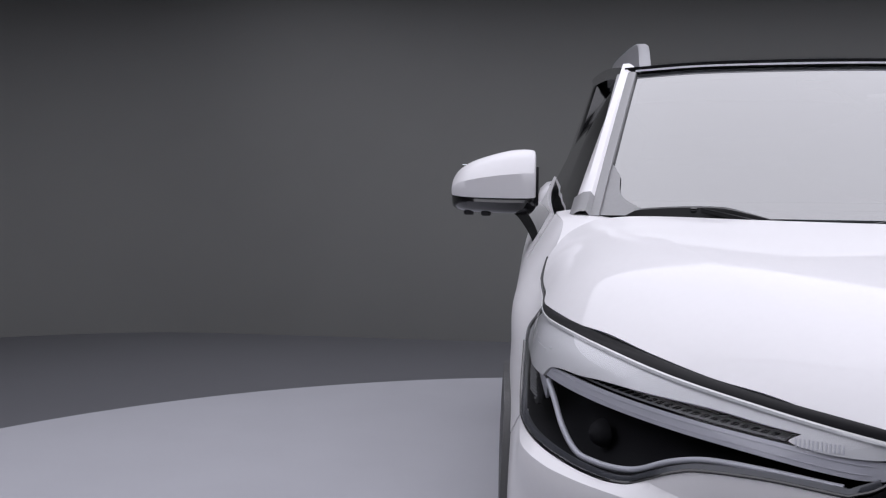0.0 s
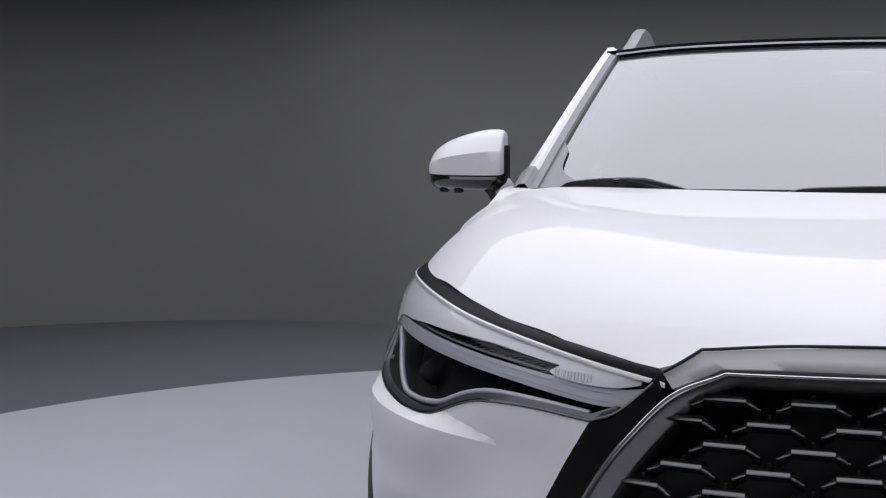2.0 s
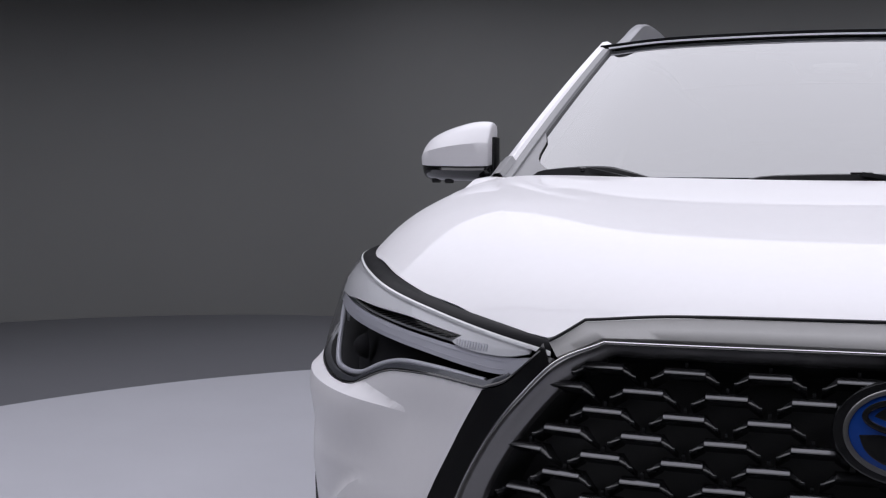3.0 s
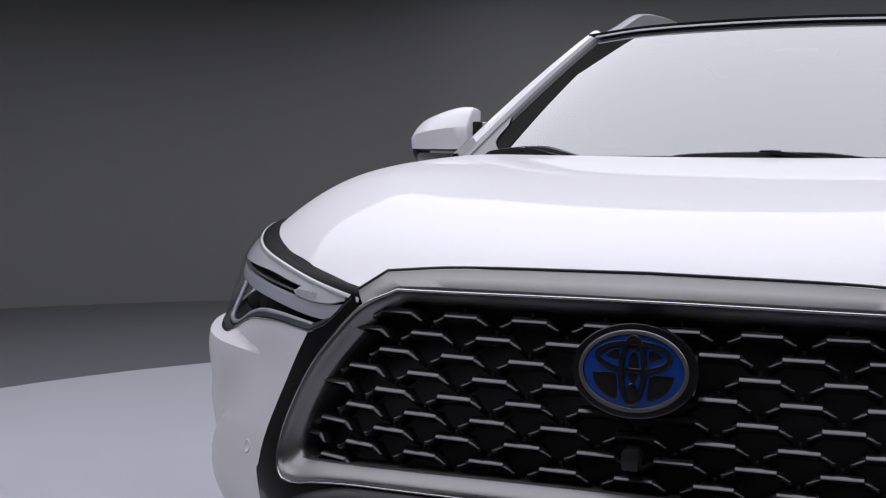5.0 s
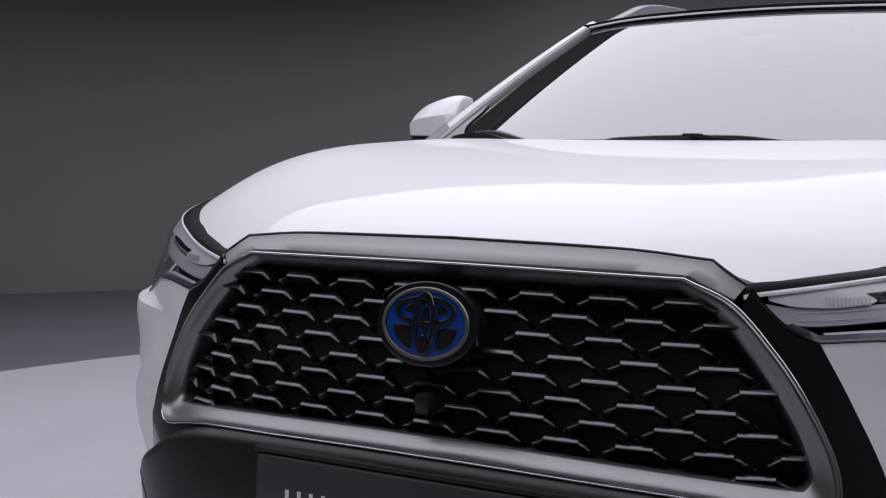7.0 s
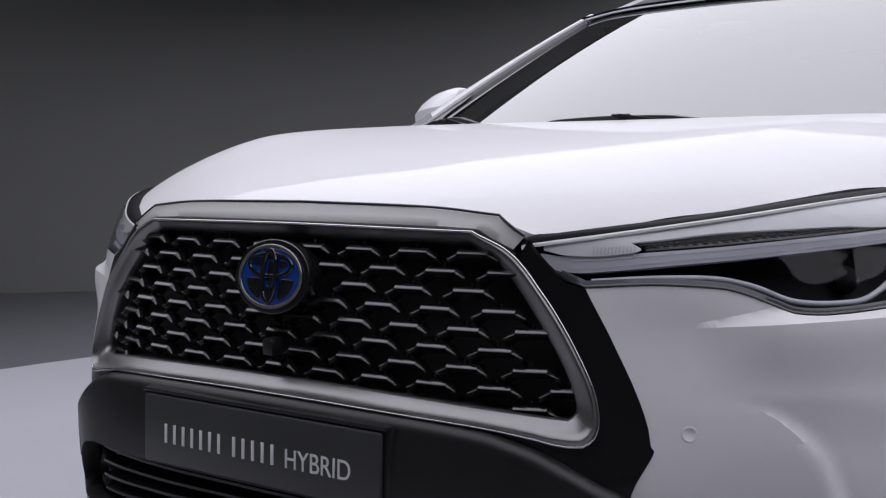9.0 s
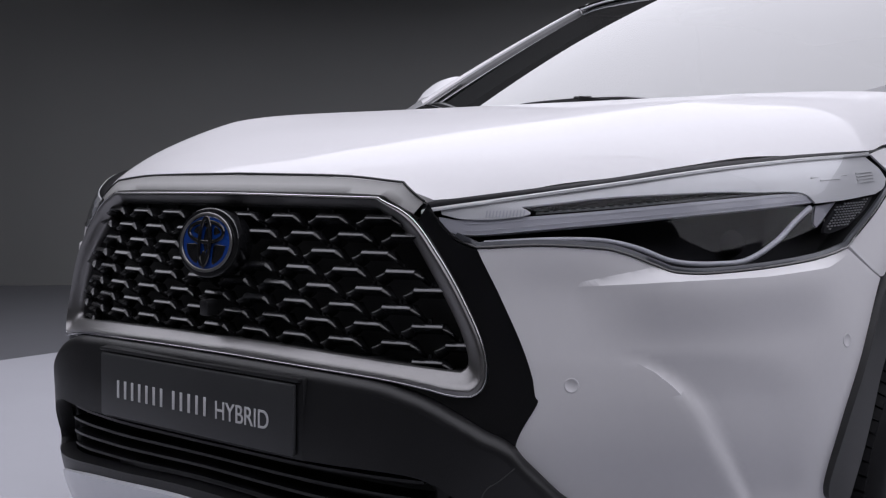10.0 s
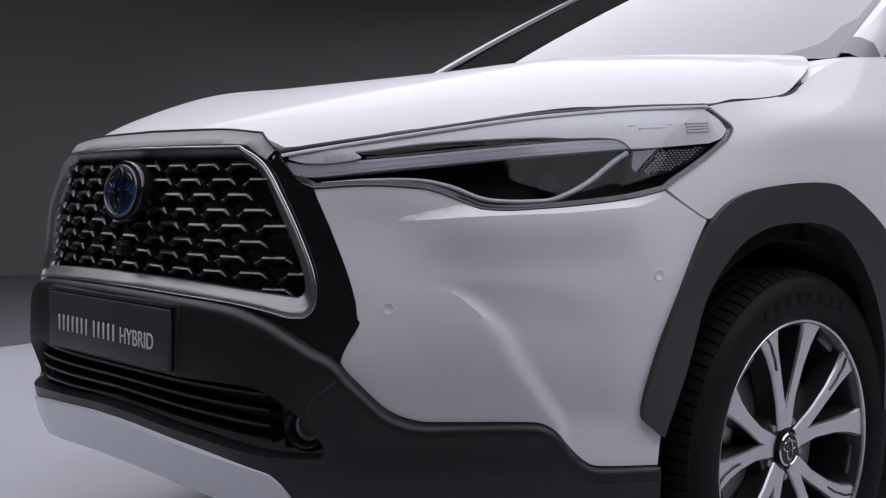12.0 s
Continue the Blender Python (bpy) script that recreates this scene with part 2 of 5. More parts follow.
def lathe(profile, n=64, axis_at=(0, 0, 0)):
    """A profile (radius, x) turned about the x axis."""
    bm = bmesh.new()
    rings = [[bm.verts.new((x + axis_at[0], r * math.cos(2 * math.pi * i / n) + axis_at[1], r * math.sin(2 * math.pi * i / n) + axis_at[2])) for i in range(n)] for r, x in profile]
    for a, b in zip(rings, rings[1:]):
        for i in range(n):
            bm.faces.new((a[i], a[(i + 1) % n], b[(i + 1) % n], b[i]))
    bmesh.ops.recalc_face_normals(bm, faces=bm.faces)
    return bm


# ---- studio ----
GROUND = -.024


def studio():
    # curved backdrop, then plain walls that close the room
    line = curve([(-9.6, .8), (-8.7, 1.9), (-7.9, 2.8), (-7.2, 3.45), (-6.6, 3.85), (-5.9, 4.5), (-5.3, 5.1), (-4.6, 5.65), (-3.9, 6.0), (-3.2, 6.18), (-2.2, 6.15), (-1.1, 6.08), (1.5, 6.05)], 6)
    line += [(4.5, 6.05), (7.5, 6.05), (7.5, -6.5), (-11.0, -6.5), (-11.0, -.6)]
    bm = bmesh.new()
    n = len(line)
    c = Vector((-1.5, 0, 0))
    for z0, z1 in ((GROUND, 6.0),):
        inner = [(bm.verts.new((x, y, z0)), bm.verts.new((x, y, z1))) for x, y in line]
        outer = []
        for x, y in line:
            d = (Vector((x, y, 0)) - c).normalized() * 0.25
            outer.append((bm.verts.new((x + d.x, y + d.y, z0)), bm.verts.new((x + d.x, y + d.y, z1))))
        for i in range(n):
            j = (i + 1) % n
            bm.faces.new((inner[i][0], inner[j][0], inner[j][1], inner[i][1]))
            bm.faces.new((outer[i][0], outer[i][1], outer[j][1], outer[j][0]))
            bm.faces.new((inner[i][1], inner[j][1], outer[j][1], outer[i][1]))
    tagged(part("wall_studio", bm, WALL), "matt dark grey curved studio backdrop wall", "wall", kind="structure")
    tagged(part("ceiling", block(-11.5, 8, -7, 7.5, 6.0, 6.2), CEILING, smooth=False), "black studio ceiling above the lights", "ceiling", kind="structure")
    tagged(part("floor", block(-11.5, 8, -7, 7.5, -0.2, GROUND), FLOOR, smooth=False), "smooth grey painted studio floor", "floor", kind="structure")
    # round disc in a paler grey than the floor about it
    bm = bmesh.new()
    ring_out = [(3.60 * math.cos(a), 3.60 * math.sin(a)) for a in np.linspace(0, 2 * math.pi, 192, endpoint=False)]
    top = [bm.verts.new((x - 0.35, y + 1.45, GROUND + 0.004)) for x, y in ring_out]
    low = [bm.verts.new((x - 0.35, y + 1.45, GROUND)) for x, y in ring_out]
    bm.faces.new(top)
    for i in range(len(top)):
        j = (i + 1) % len(top)
        bm.faces.new((low[i], low[j], top[j], top[i]))
    tagged(part("turntable_disc", bm, DISC, smooth=False), "large pale grey turntable disc under the car", "turntable", kind="structure")


def softbox(corners, z, cloth, drops, hangers, label):
    """A cloth stretched over a flat frame; drops: how far the added black flap that shades the wall hangs along each
    side.
    """
    mid = np.mean(corners, axis=0)
    box = thing("softbox", label, "studio light", at=(mid[0], mid[1], z))
    local = [Vector((x - mid[0], y - mid[1], 0)) for x, y in corners]
    bm = bmesh.new()
    low, top = [bm.verts.new(q) for q in local], [bm.verts.new(q + Vector((0, 0, .02))) for q in local]
    bm.faces.new(low)
    bm.faces.new(top)
    n = len(local)
    for i in range(n):
        bm.faces.new((low[i], low[(i + 1) % n], top[(i + 1) % n], top[i]))
    bmesh.ops.recalc_face_normals(bm, faces=bm.faces)
    part("diffuser", bm, cloth, box, "glowing white cloth", smooth=False)
    # unseen black flaps, added to keep the cloth's light off the upper wall
    for i, drop in enumerate(drops):
        p, q = local[i], local[(i + 1) % n]
        d = (q - p).normalized()
        side = Vector((d.y, -d.x, 0))
        if side.dot(p + q) < 0:
            side = -side
        bm = bmesh.new()
        ring_v = [[bm.verts.new(e + side * w + Vector((0, 0, h))) for w, h in ((.004, -drop), (.05, -drop), (.05, .3), (.004, .3))] for e in (p - d * .01, q + d * .01)]
        for k in range(4):
            bm.faces.new((ring_v[0][k], ring_v[0][(k + 1) % 4], ring_v[1][(k + 1) % 4], ring_v[1][k]))
        bm.faces.new(ring_v[0])
        bm.faces.new(ring_v[1])
        bmesh.ops.recalc_face_normals(bm, faces=bm.faces)
        part("shade_skirt", bm, CEILING, box, smooth=False)
    for x, y in hangers:
        part("hanger", sweep([(x - mid[0], y - mid[1], .02), (x - mid[0], y - mid[1], 5.999 - z)], circle(0.012)), CEILING, box)


studio()
softbox([(7.2, 1.6), (7.2, 5.22), (-1.3, 5.22), (-2.5, 5.6), (-3.3, 4.9), (-4.0, 4.15), (-4.5, 3.2), (-4.6, 1.6)], 3.6, REAR_CLOTH, (.05, 1.2, 1.2, 1.2, 1.2, 1.2, 1.2, .0), ((-3.4, 2.2), (-2.0, 4.3), (6.6, 2.2), (6.6, 4.4)), "huge bright overhead softbox with cut corners and deep added black shade flaps")
softbox([(6.2, -.4), (6.2, 1.52), (-4.6, 1.52), (-6.3, .9), (-6.3, -3.4), (-3.2, -3.4)], 3.6, FRONT_CLOTH, (.05, .0, .05, .05, .05, .05), ((-4.0, -2.5), (-4.0, 1.0), (5.4, .2), (5.4, 1.0)), "huge dimmed white overhead softbox with a slanted front edge")


# ---- car surfaces ----
RINGS = []


def ring(z, *xy):
    RINGS.append((z, np.array(xy, float)))


# plan line of nose and flank at one height, from the middle (x, y) round the corner to the tail
ring(0.16, (0, .130), (.285, .138), (.470, .184), (.611, .278), (.754, .420), (.843, .540), (.888, .664), (.892, .954), (.892, 1.450), (.890, 2.600), (.870, 3.900))
ring(0.33, (0, .020), (.285, .033), (.480, .079), (.641, .188), (.774, .350), (.858, .500), (.893, .634), (.902, .954), (.902, 1.450), (.900, 2.600), (.880, 4.000))
ring(0.46, (0, -.005), (.285, .008), (.490, .054), (.656, .193), (.804, .385), (.873, .510), (.900, .634), (.910, .954), (.909, 1.450), (.910, 2.600), (.890, 4.000))
ring(0.58, (0, -.005), (.285, .006), (.480, .054), (.621, .138), (.807, .317), (.889, .498), (.910, .649), (.918, .954), (.914, 1.450), (.915, 2.600), (.890, 4.000))
ring(0.69, (0, .012), (.285, .023), (.480, .069), (.643, .168), (.812, .315), (.898, .507), (.916, .664), (.922, .954), (.917, 1.450), (.915, 2.600), (.890, 4.000))
ring(0.80, (0, .030), (.275, .038), (.460, .079), (.636, .193), (.792, .315), (.885, .495), (.910, .684), (.920, .954), (.915, 1.450), (.915, 2.600), (.890, 4.000))
ring(0.88, (0, .050), (.255, .063), (.440, .099), (.611, .188), (.772, .338), (.871, .525), (.898, .714), (.916, .984), (.916, 1.450), (.910, 2.600), (.880, 4.000))
ring(0.96, (0, .085), (.255, .093), (.420, .124), (.591, .223), (.752, .360), (.858, .562), (.879, .774), (.910, 1.024), (.908, 1.450), (.895, 2.600), (.850, 4.000))
ring(1.02, (0, .150), (.255, .158), (.400, .194), (.561, .298), (.719, .440), (.832, .652), (.850, .854), (.860, 1.094), (.876, 1.450), (.872, 2.600), (.820, 4.000))
ring(1.09, (0, .280), (.255, .288), (.380, .314), (.531, .418), (.674, .540), (.778, .730), (.795, .954), (.810, 1.204), (.832, 1.500), (.830, 2.600), (.790, 4.000))
RING_Z = [z for z, _ in RINGS]
RING_P = np.array([p for _, p in RINGS])
LEDGE = np.array([(2.9, .812), (3.31, .815), (4.45, .816), (5.06, .823), (5.5, .845)])
SCOOP = np.array([(.40, 4.30), (.45, 4.17), (.51, 4.10), (.553, 4.09), (.60, 4.06), (.635, 3.99), (.66, 3.88), (.68, 3.76), (.697, 3.605), (.712, 3.351), (.74, 2.9)])


def skin(u, z, sculpt=False):
    u, z = np.atleast_1d(np.asarray(u, float)), np.atleast_1d(np.asarray(z, float))
    a = np.abs(u)
    wu, wz = weights(range(11), a), weights(RING_Z, z)
    xy = np.einsum("kz,ku,zud->kd", wz, wu, RING_P)
    return np.c_[xy[:, 0] * np.where(u < 0, -1, 1), xy[:, 1], z]


def smoothstep(t):
    t = np.clip(t, 0, 1)
    return t * t * (3 - 2 * t)


def scoop_at(z):
    """Where the scoop's ridge runs at one height."""
    return weights(SCOOP[:, 0], np.clip(z, .40, .74)) @ SCOOP[:, 1]


def scoop_width(z):
    return np.interp(z, (.42, .50, .56, .60, .65, .68, .697, .712), (.09, .15, .15, .15, .17, .15, .11, .004))


def bumper_skin(u, z):
    """The flank with the ledge under the lamp and the scoop of the bumper corner."""
    u, z = np.atleast_1d(np.asarray(u, float)), np.atleast_1d(np.asarray(z, float))
    p = skin(u, z)
    e = 1e-3
    n = np.cross(skin(u + e, z) - p, skin(u, z + e) - p)
    n /= np.linalg.norm(n, axis=1)[:, None]
    a = np.abs(u)
    zl = np.interp(a, LEDGE[:, 0], LEDGE[:, 1])
    ze = np.interp(a, [q[0] for q in HL_LOW[::-1]], [q[1] - .002 for q in HL_LOW[::-1]])
    # the ledge begins in a point and widens to the lamp's lower edge
    grow = np.clip((a - 3.04) / .58, 0, 1)
    ze = np.maximum(np.minimum(ze, zl + .0215 * grow), zl + 1e-4)
    d = .018 * grow * smoothstep((5.45 - a) / .8) * np.where(z >= zl, np.clip((ze - z) / (ze - zl), 0, 1), smoothstep(1 - (zl - z) / .09))
    # the lower corner stands proud of a scoop: an edge, a slope that faces up, a valley
    uv, wide = scoop_at(z), scoop_width(z)
    deep = smoothstep((z - .40) / .09) * np.clip((.714 - z) / .07, 0, 1) ** .8
    slope = np.clip((a - uv + wide) / wide, 0, 1)
    soft = smoothstep((.62 - z) / .10)
    slope = slope * (2 - slope) * (1 - soft) + slope * slope * (1.6 - .6 * slope) * soft
    d = d - .016 * deep * np.where(a < uv, slope, smoothstep(1 - (a - uv) / .95))
    d = d + .005 * deep * np.where(a < uv, 1, smoothstep(1 - (a - uv) / .5)) * smoothstep((a - uv + wide + .9) / .9)
    return p + n * d[:, None]


HL_TOP = [(2.03, .927), (2.6, .941), (3.08, .953), (3.47, .963), (3.98, .976), (4.41, .9845), (4.87, .9905), (5.66, .995)]
# the bonnet's edge follows the lamp's upper edge, then the shut line on the fender: y, x, z
def lamp_rim(u, z, back=0.0, up=0.0):
    """A point of the lamp's upper edge, moved level towards the engine bay and up."""
    p, q = skin([u], [z])[0], skin([u + .02], [z])[0]
    t = (q - p) / np.linalg.norm(q - p)
    return p - back * np.array((t[1], -t[0], 0)) + np.array((0, 0, up))


# the lamp's black glass crown runs back from the lens's upper edge under the bonnet: how deep and how high it rises
CROWN = ((2.03, 2.6, 3.08, 3.98, 4.41, 4.87, 5.3, 5.66), (.017, .025, .031, .034, .032, .025, .015, .007), (.014, .012, .010, .009, .008, .007, .005, .004))


def crown(u):
    w = weights(CROWN[0], [u])[0]
    return float(w @ np.array(CROWN[1])), float(w @ np.array(CROWN[2]))


HOOD_EDGE = np.array([lamp_rim(u, z, *crown(u))[[1, 0, 2]] for u, z in HL_TOP] + [(.838, .854, 1.004), (.924, .857, 1.010), (.99, .857, 1.017), (1.04, .852, 1.031), (1.066, .846, 1.047), (1.12, .836, 1.068), (1.3, .80, 1.10)])
HOOD_MID = np.array([(.085, .974), (.14, .998), (.25, 1.030), (.40, 1.062), (.60, 1.088), (.80, 1.103), (1.0, 1.112), (1.15, 1.116), (1.4, 1.118)])
CREASE = np.array([(.44, .20), (.523, .41), (.567, .513), (.612, .648), (.657, .864), (.69, 1.05), (.70, 1.2)])


def hood_skin(x, y):
    """The bonnet: a full middle that rolls down to the lamps, with a soft shoulder on each side."""
    x, y = np.atleast_1d(np.asarray(x, float)), np.atleast_1d(np.asarray(y, float))
    wy = weights(HOOD_Y, np.clip(y, HOOD_Y[0], 1.3))
    xe, ze = wy @ HOOD_X, wy @ HOOD_Z
    bow = 0.25 * np.minimum(np.abs(x), 0.45) ** 2 * np.clip(1 - (y - 0.1) / 0.5, 0, 1)
    zm = weights(HOOD_MID[:, 0], np.clip(y - bow, .085, 1.4)) @ HOOD_MID[:, 1]
    s = np.clip(np.abs(x) / xe, 0, 1.15)
    z = zm + (ze - zm) * s ** (weights(HOOD_ROLL[0], np.clip(y, .12, 1.1)) @ np.array(HOOD_ROLL[1]))
    off = np.abs(x) - weights(CREASE[:, 1], np.clip(y, .2, 1.2)) @ CREASE[:, 0]
    z += 0.008 * np.where(off < 0, np.exp(-(off / 0.16) ** 2), np.exp(-off / 0.085)) * smoothstep((y - 0.33) / 0.3) * smoothstep((1.08 - y) / 0.55)
    return np.c_[x, y, z]


HOOD_Y = np.array([HOOD_EDGE[0, 0], .25, .4, .56, .73, .9, 1.0, 1.066, 1.3])
HOOD_X, HOOD_Z = (np.interp(HOOD_Y, HOOD_EDGE[:, 0], HOOD_EDGE[:, k]) for k in (1, 2))
HOOD_ROLL = ((.12, .4, .6, .8, .95, 1.1), (4.0, 5.2, 8.0, 11.0, 12.5, 12.0))


# ---- car ----
CAR = thing("car", "pearl white compact crossover car with black cladding on the turntable", "car")
CU = 0.16


def both(name, make, mat, label=""):
    """A part on each side of the car."""
    return part(name, make(), mat, CAR, label), part(name, flipped(make()), mat, CAR, label)


HL_OUT = [(5.66, .995), (5.94, .972), (6.10, .952), (6.08, .932), (5.84, .895), (5.39, .853)]
HL_LOW = [(5.39, .851), (4.94, .839), (4.45, .832), (3.99, .829), (3.76, .833), (3.63, .844), (3.46, .860), (3.30, .869), (2.88, .875), (2.40, .872)]
HL_IN = [(2.40, .872), (2.22, .887), (2.03, .926)]
BAND_SIDE = [(2.40, .868), (2.54, .778), (2.80, .663), (2.86, .644), (2.78, .585)]
WHITE_LOW = [(2.78, .585), (2.89, .546), (2.96, .504), (3.11, .484), (3.32, .480), (3.80, .476), (3.95, .468), (4.20, .427), (4.48, .397), (4.70, .388), (5.55, .378)]
ARCH_LOW = [(5.56, .428), (5.40, .441), (5.16, .460), (5.105, .474), (5.11, .490), (5.16, .519)]
ARCH_OUT = [(5.16, .519), (5.44, .637), (5.76, .730), (6.02, .797), (6.31, .832), (6.80, .846), (7.18, .843), (7.38, .827), (7.60, .78), (7.75, .72), (7.95, .60), (8.0, .45), (8.0, .36)]
FRAME_OUT = [(1.52, .942), (1.87, .914), (2.08, .861), (2.20, .816), (2.34, .741), (2.385, .703), (2.39, .680), (2.36, .664), (2.30, .656)]
FRAME_LOW = [(2.30, .656), (2.13, .656), (1.90, .665), (1.49, .675), (.8, .682), (0, .685), (-.8, .682), (-1.49, .675), (-1.90, .665), (-2.13, .656), (-2.30, .656)]
MESH_SIDE = [(1.46, .931), (1.79, .891), (2.01, .831), (2.15, .771), (2.225, .716), (2.22, .700), (2.16, .691)]
MESH_LOW = [(2.16, .691), (1.68, .698), (.79, .708), (0, .711), (-.79, .708), (-1.68, .698), (-2.16, .691)]
MESH_TOP = [(-1.46, .931), (0, .934), (1.46, .931)]


def even(run, n):
    q = np.array(curve(run, 10))
    t = np.r_[0, np.cumsum(np.linalg.norm(np.diff(q * [CU, 1], axis=0), axis=1))]
    return [tuple(np.interp(k * t[-1] / n, t, q[:, c]) for c in (0, 1)) for k in range(n)]


def loft(o, i, profile, closed):
    """A moulding between two lines of the nose; profile: share of the way across, height."""
    o, i = np.array(o), np.array(i)
    bm = bmesh.new()
    rows = []
    for t, lift in profile:
        q = o + (i - o) * t
        p = skin(q[:, 0], q[:, 1])
        n = np.cross(skin(q[:, 0] + .001, q[:, 1]) - p, skin(q[:, 0], q[:, 1] + .001) - p)
        n /= np.linalg.norm(n, axis=1)[:, None]
        rows.append([bm.verts.new(v) for v in p + n * np.reshape(lift, (-1, 1))])
    m = len(o)
    for a, b in zip(rows, rows[1:]):
        for k in range(m if closed else m - 1):
            bm.faces.new((a[k], b[k], b[(k + 1) % m], a[(k + 1) % m]))
    bmesh.ops.recalc_face_normals(bm, faces=bm.faces)
    return bm


def bead(line, lift, r, closed=False):
    """A thin round cord that follows a line of the nose."""
    q = np.array(line)
    p = skin(q[:, 0], q[:, 1])
    n = np.cross(skin(q[:, 0] + .001, q[:, 1]) - p, skin(q[:, 0], q[:, 1] + .001) - p)
    n /= np.linalg.norm(n, axis=1)[:, None]
    c = p + n * lift
    m = len(c)
    bm = bmesh.new()
    rows = []
    for k in range(m):
        d = c[(k + 1) % m] - c[k - 1] if closed or 0 < k < m - 1 else c[min(k + 1, m - 1)] - c[max(k - 1, 0)]
        side = np.cross(d, n[k])
        side /= np.linalg.norm(side)
        rows.append([bm.verts.new(c[k] + r * (side * math.cos(a) + n[k] * math.sin(a))) for a in np.linspace(0, 2 * math.pi, 10, endpoint=False)])
    for k in range(m if closed else m - 1):
        a, b = rows[k], rows[(k + 1) % m]
        for j in range(10):
            bm.faces.new((a[j], a[(j + 1) % 10], b[(j + 1) % 10], b[j]))
    bmesh.ops.recalc_face_normals(bm, faces=bm.faces)
    return bm


def bumper():
    side = outline(BAND_SIDE, WHITE_LOW, [(5.55, .378), (5.56, .428)], ARCH_LOW, [q for q in ARCH_OUT if q[0] < 6.0] + [(5.96, .793)], [(5.96, .793), (5.39, .848)], [(a, b - .003) for a, b in HL_LOW], [(2.40, .869), (2.40, .868)], per=5)
    crease = [(u, float(np.interp(u, LEDGE[:, 0], LEDGE[:, 1]))) for u in np.linspace(3.05, 5.35, 60)]
    wedge = [(u, .8185 + .0212 * (u - 3.04) / .58) for u in np.linspace(3.09, 3.60, 24)]
    lip = [(float(scoop_at(z)[0] - scoop_width(z)), z) for z in np.linspace(.655, .704, 20)]
    make = lambda: panel(side, bumper_skin, 0.008, 0.012, sx=CU, lines=(crease, wedge, lip))
    for ob in both("bumper_corner", make, WHITE):
        sgn = 1 if ob.data.vertices[0].co.x > 0 else -1
        for u, z in ((3.05, .672), (5.25, .709)):
            c = bumper_skin([u * sgn], [z])[0] if sgn > 0 else bumper_skin([u], [z])[0] * [-1, 1, 1]
            n = np.cross(bumper_skin([u + .01], [z])[0] - bumper_skin([u], [z])[0], bumper_skin([u], [z + .005])[0] - bumper_skin([u], [z])[0])
            n = Vector(n / np.linalg.norm(n) * [sgn, 1, 1])
            bm = bmesh.new()
            for r, h in ((.0112, -.004), (.0112, .0003), (.0106, .0008), (.0085, .0006), (.008, .0001)):
                ringv = [bm.verts.new(Vector(c) + n * h + Matrix.Rotation(2 * math.pi * i / 24, 3, n) @ (n.orthogonal().normalized() * r)) for i in range(24)]
                if h > -.004:
                    for i in range(24):
                        bm.faces.new((last[i], last[(i + 1) % 24], ringv[(i + 1) % 24], ringv[i]))
                last = ringv
            bm.faces.new(last)
            part("parking_sensor", bm, WHITE, ob, "round white parking sensor")


def arch_point(r, deg):
    """A point (y, z) round the front wheel's middle."""
    return .985 + r * math.cos(math.radians(deg)), 0.335 + r * math.sin(math.radians(deg))


def fender():
    top = [(5.66, .992), (5.93, 1.000), (6.3, 1.006), (6.57, 1.012), (6.78, 1.026), (6.88, 1.042), (7.05, 1.072), (7.3, 1.092), (7.6, 1.10), (8.0, 1.10)]
    poly = outline([(5.96, .796), (5.39, .854)], [(a + .008, b) for a, b in HL_OUT[::-1]], top, [(8.0, 1.10), (8.06, .9), (8.06, .36)], [(8.06, .36), (8.0, .36)], [q for q in ARCH_OUT[::-1] if q[0] > 6.0] + [(5.96, .796)], per=6)
    both("front_fender", lambda: panel(poly, skin, 0.018, 0.012, sx=CU, lift=0.0), WHITE)
    def cowl_corner():
        bm = bmesh.new()
        rows = []
        for k in range(13):
            t = k / 12
            u = 6.86 + 1.17 * t
            a = skin([u], [np.interp(u, (6.86, 7.05, 7.3, 7.6, 8.0), (1.040, 1.073, 1.093, 1.101, 1.101))])[0]
            b = np.array([np.interp(t, (0, .15, .4, .6, 1), c) for c in ((.815, .77, .71, .70, .735), (1.085, 1.15, 1.27, 1.37, 1.47), (1.035, 1.066, 1.092, 1.10, 1.11))])
            rows.append([bm.verts.new(a + (b - a) * s + np.array((0, 0, .004 * math.sin(math.pi * s)))) for s in np.linspace(0, 1, 7)])
        for p, q in zip(rows, rows[1:]):
            for m in range(6):
                bm.faces.new((p[m], q[m], q[m + 1], p[m + 1]))
        bmesh.ops.recalc_face_normals(bm, faces=bm.faces)
        return bm
    both("fender_top", cowl_corner, WHITE)
    # cladding round the wheel opening
    inn = [(5.56, .428), (5.76, .51), (5.85, .574), (5.95, .657), (6.22, .728), (6.56, .766), (6.96, .773), (7.26, .755), (7.43, .717), (7.62, .62), (7.72, .5), (7.74, .36)]
    poly = outline(ARCH_OUT, [(8.0, .36), (7.74, .36)], inn[::-1], ARCH_LOW, per=5)
    both("arch_cladding", lambda: panel(poly, skin, 0.02, 0.035, sx=CU, lift=0.012), CLADDING, "grained black plastic arch trim")
    # dark liner of the wheel housing
    def liner():
        bm = bmesh.new()
        prof = [arch_point(.40, d) for d in range(-25, 206, 10)]
        a = [bm.verts.new((.86, y, z)) for y, z in prof]
        b = [bm.verts.new((.50, y, z)) for y, z in prof]
        for i in range(len(a) - 1):
            bm.faces.new((a[i], b[i], b[i + 1], a[i + 1]))
        bm.faces.new(b)
        return bm
    both("wheel_housing", liner, DARK)


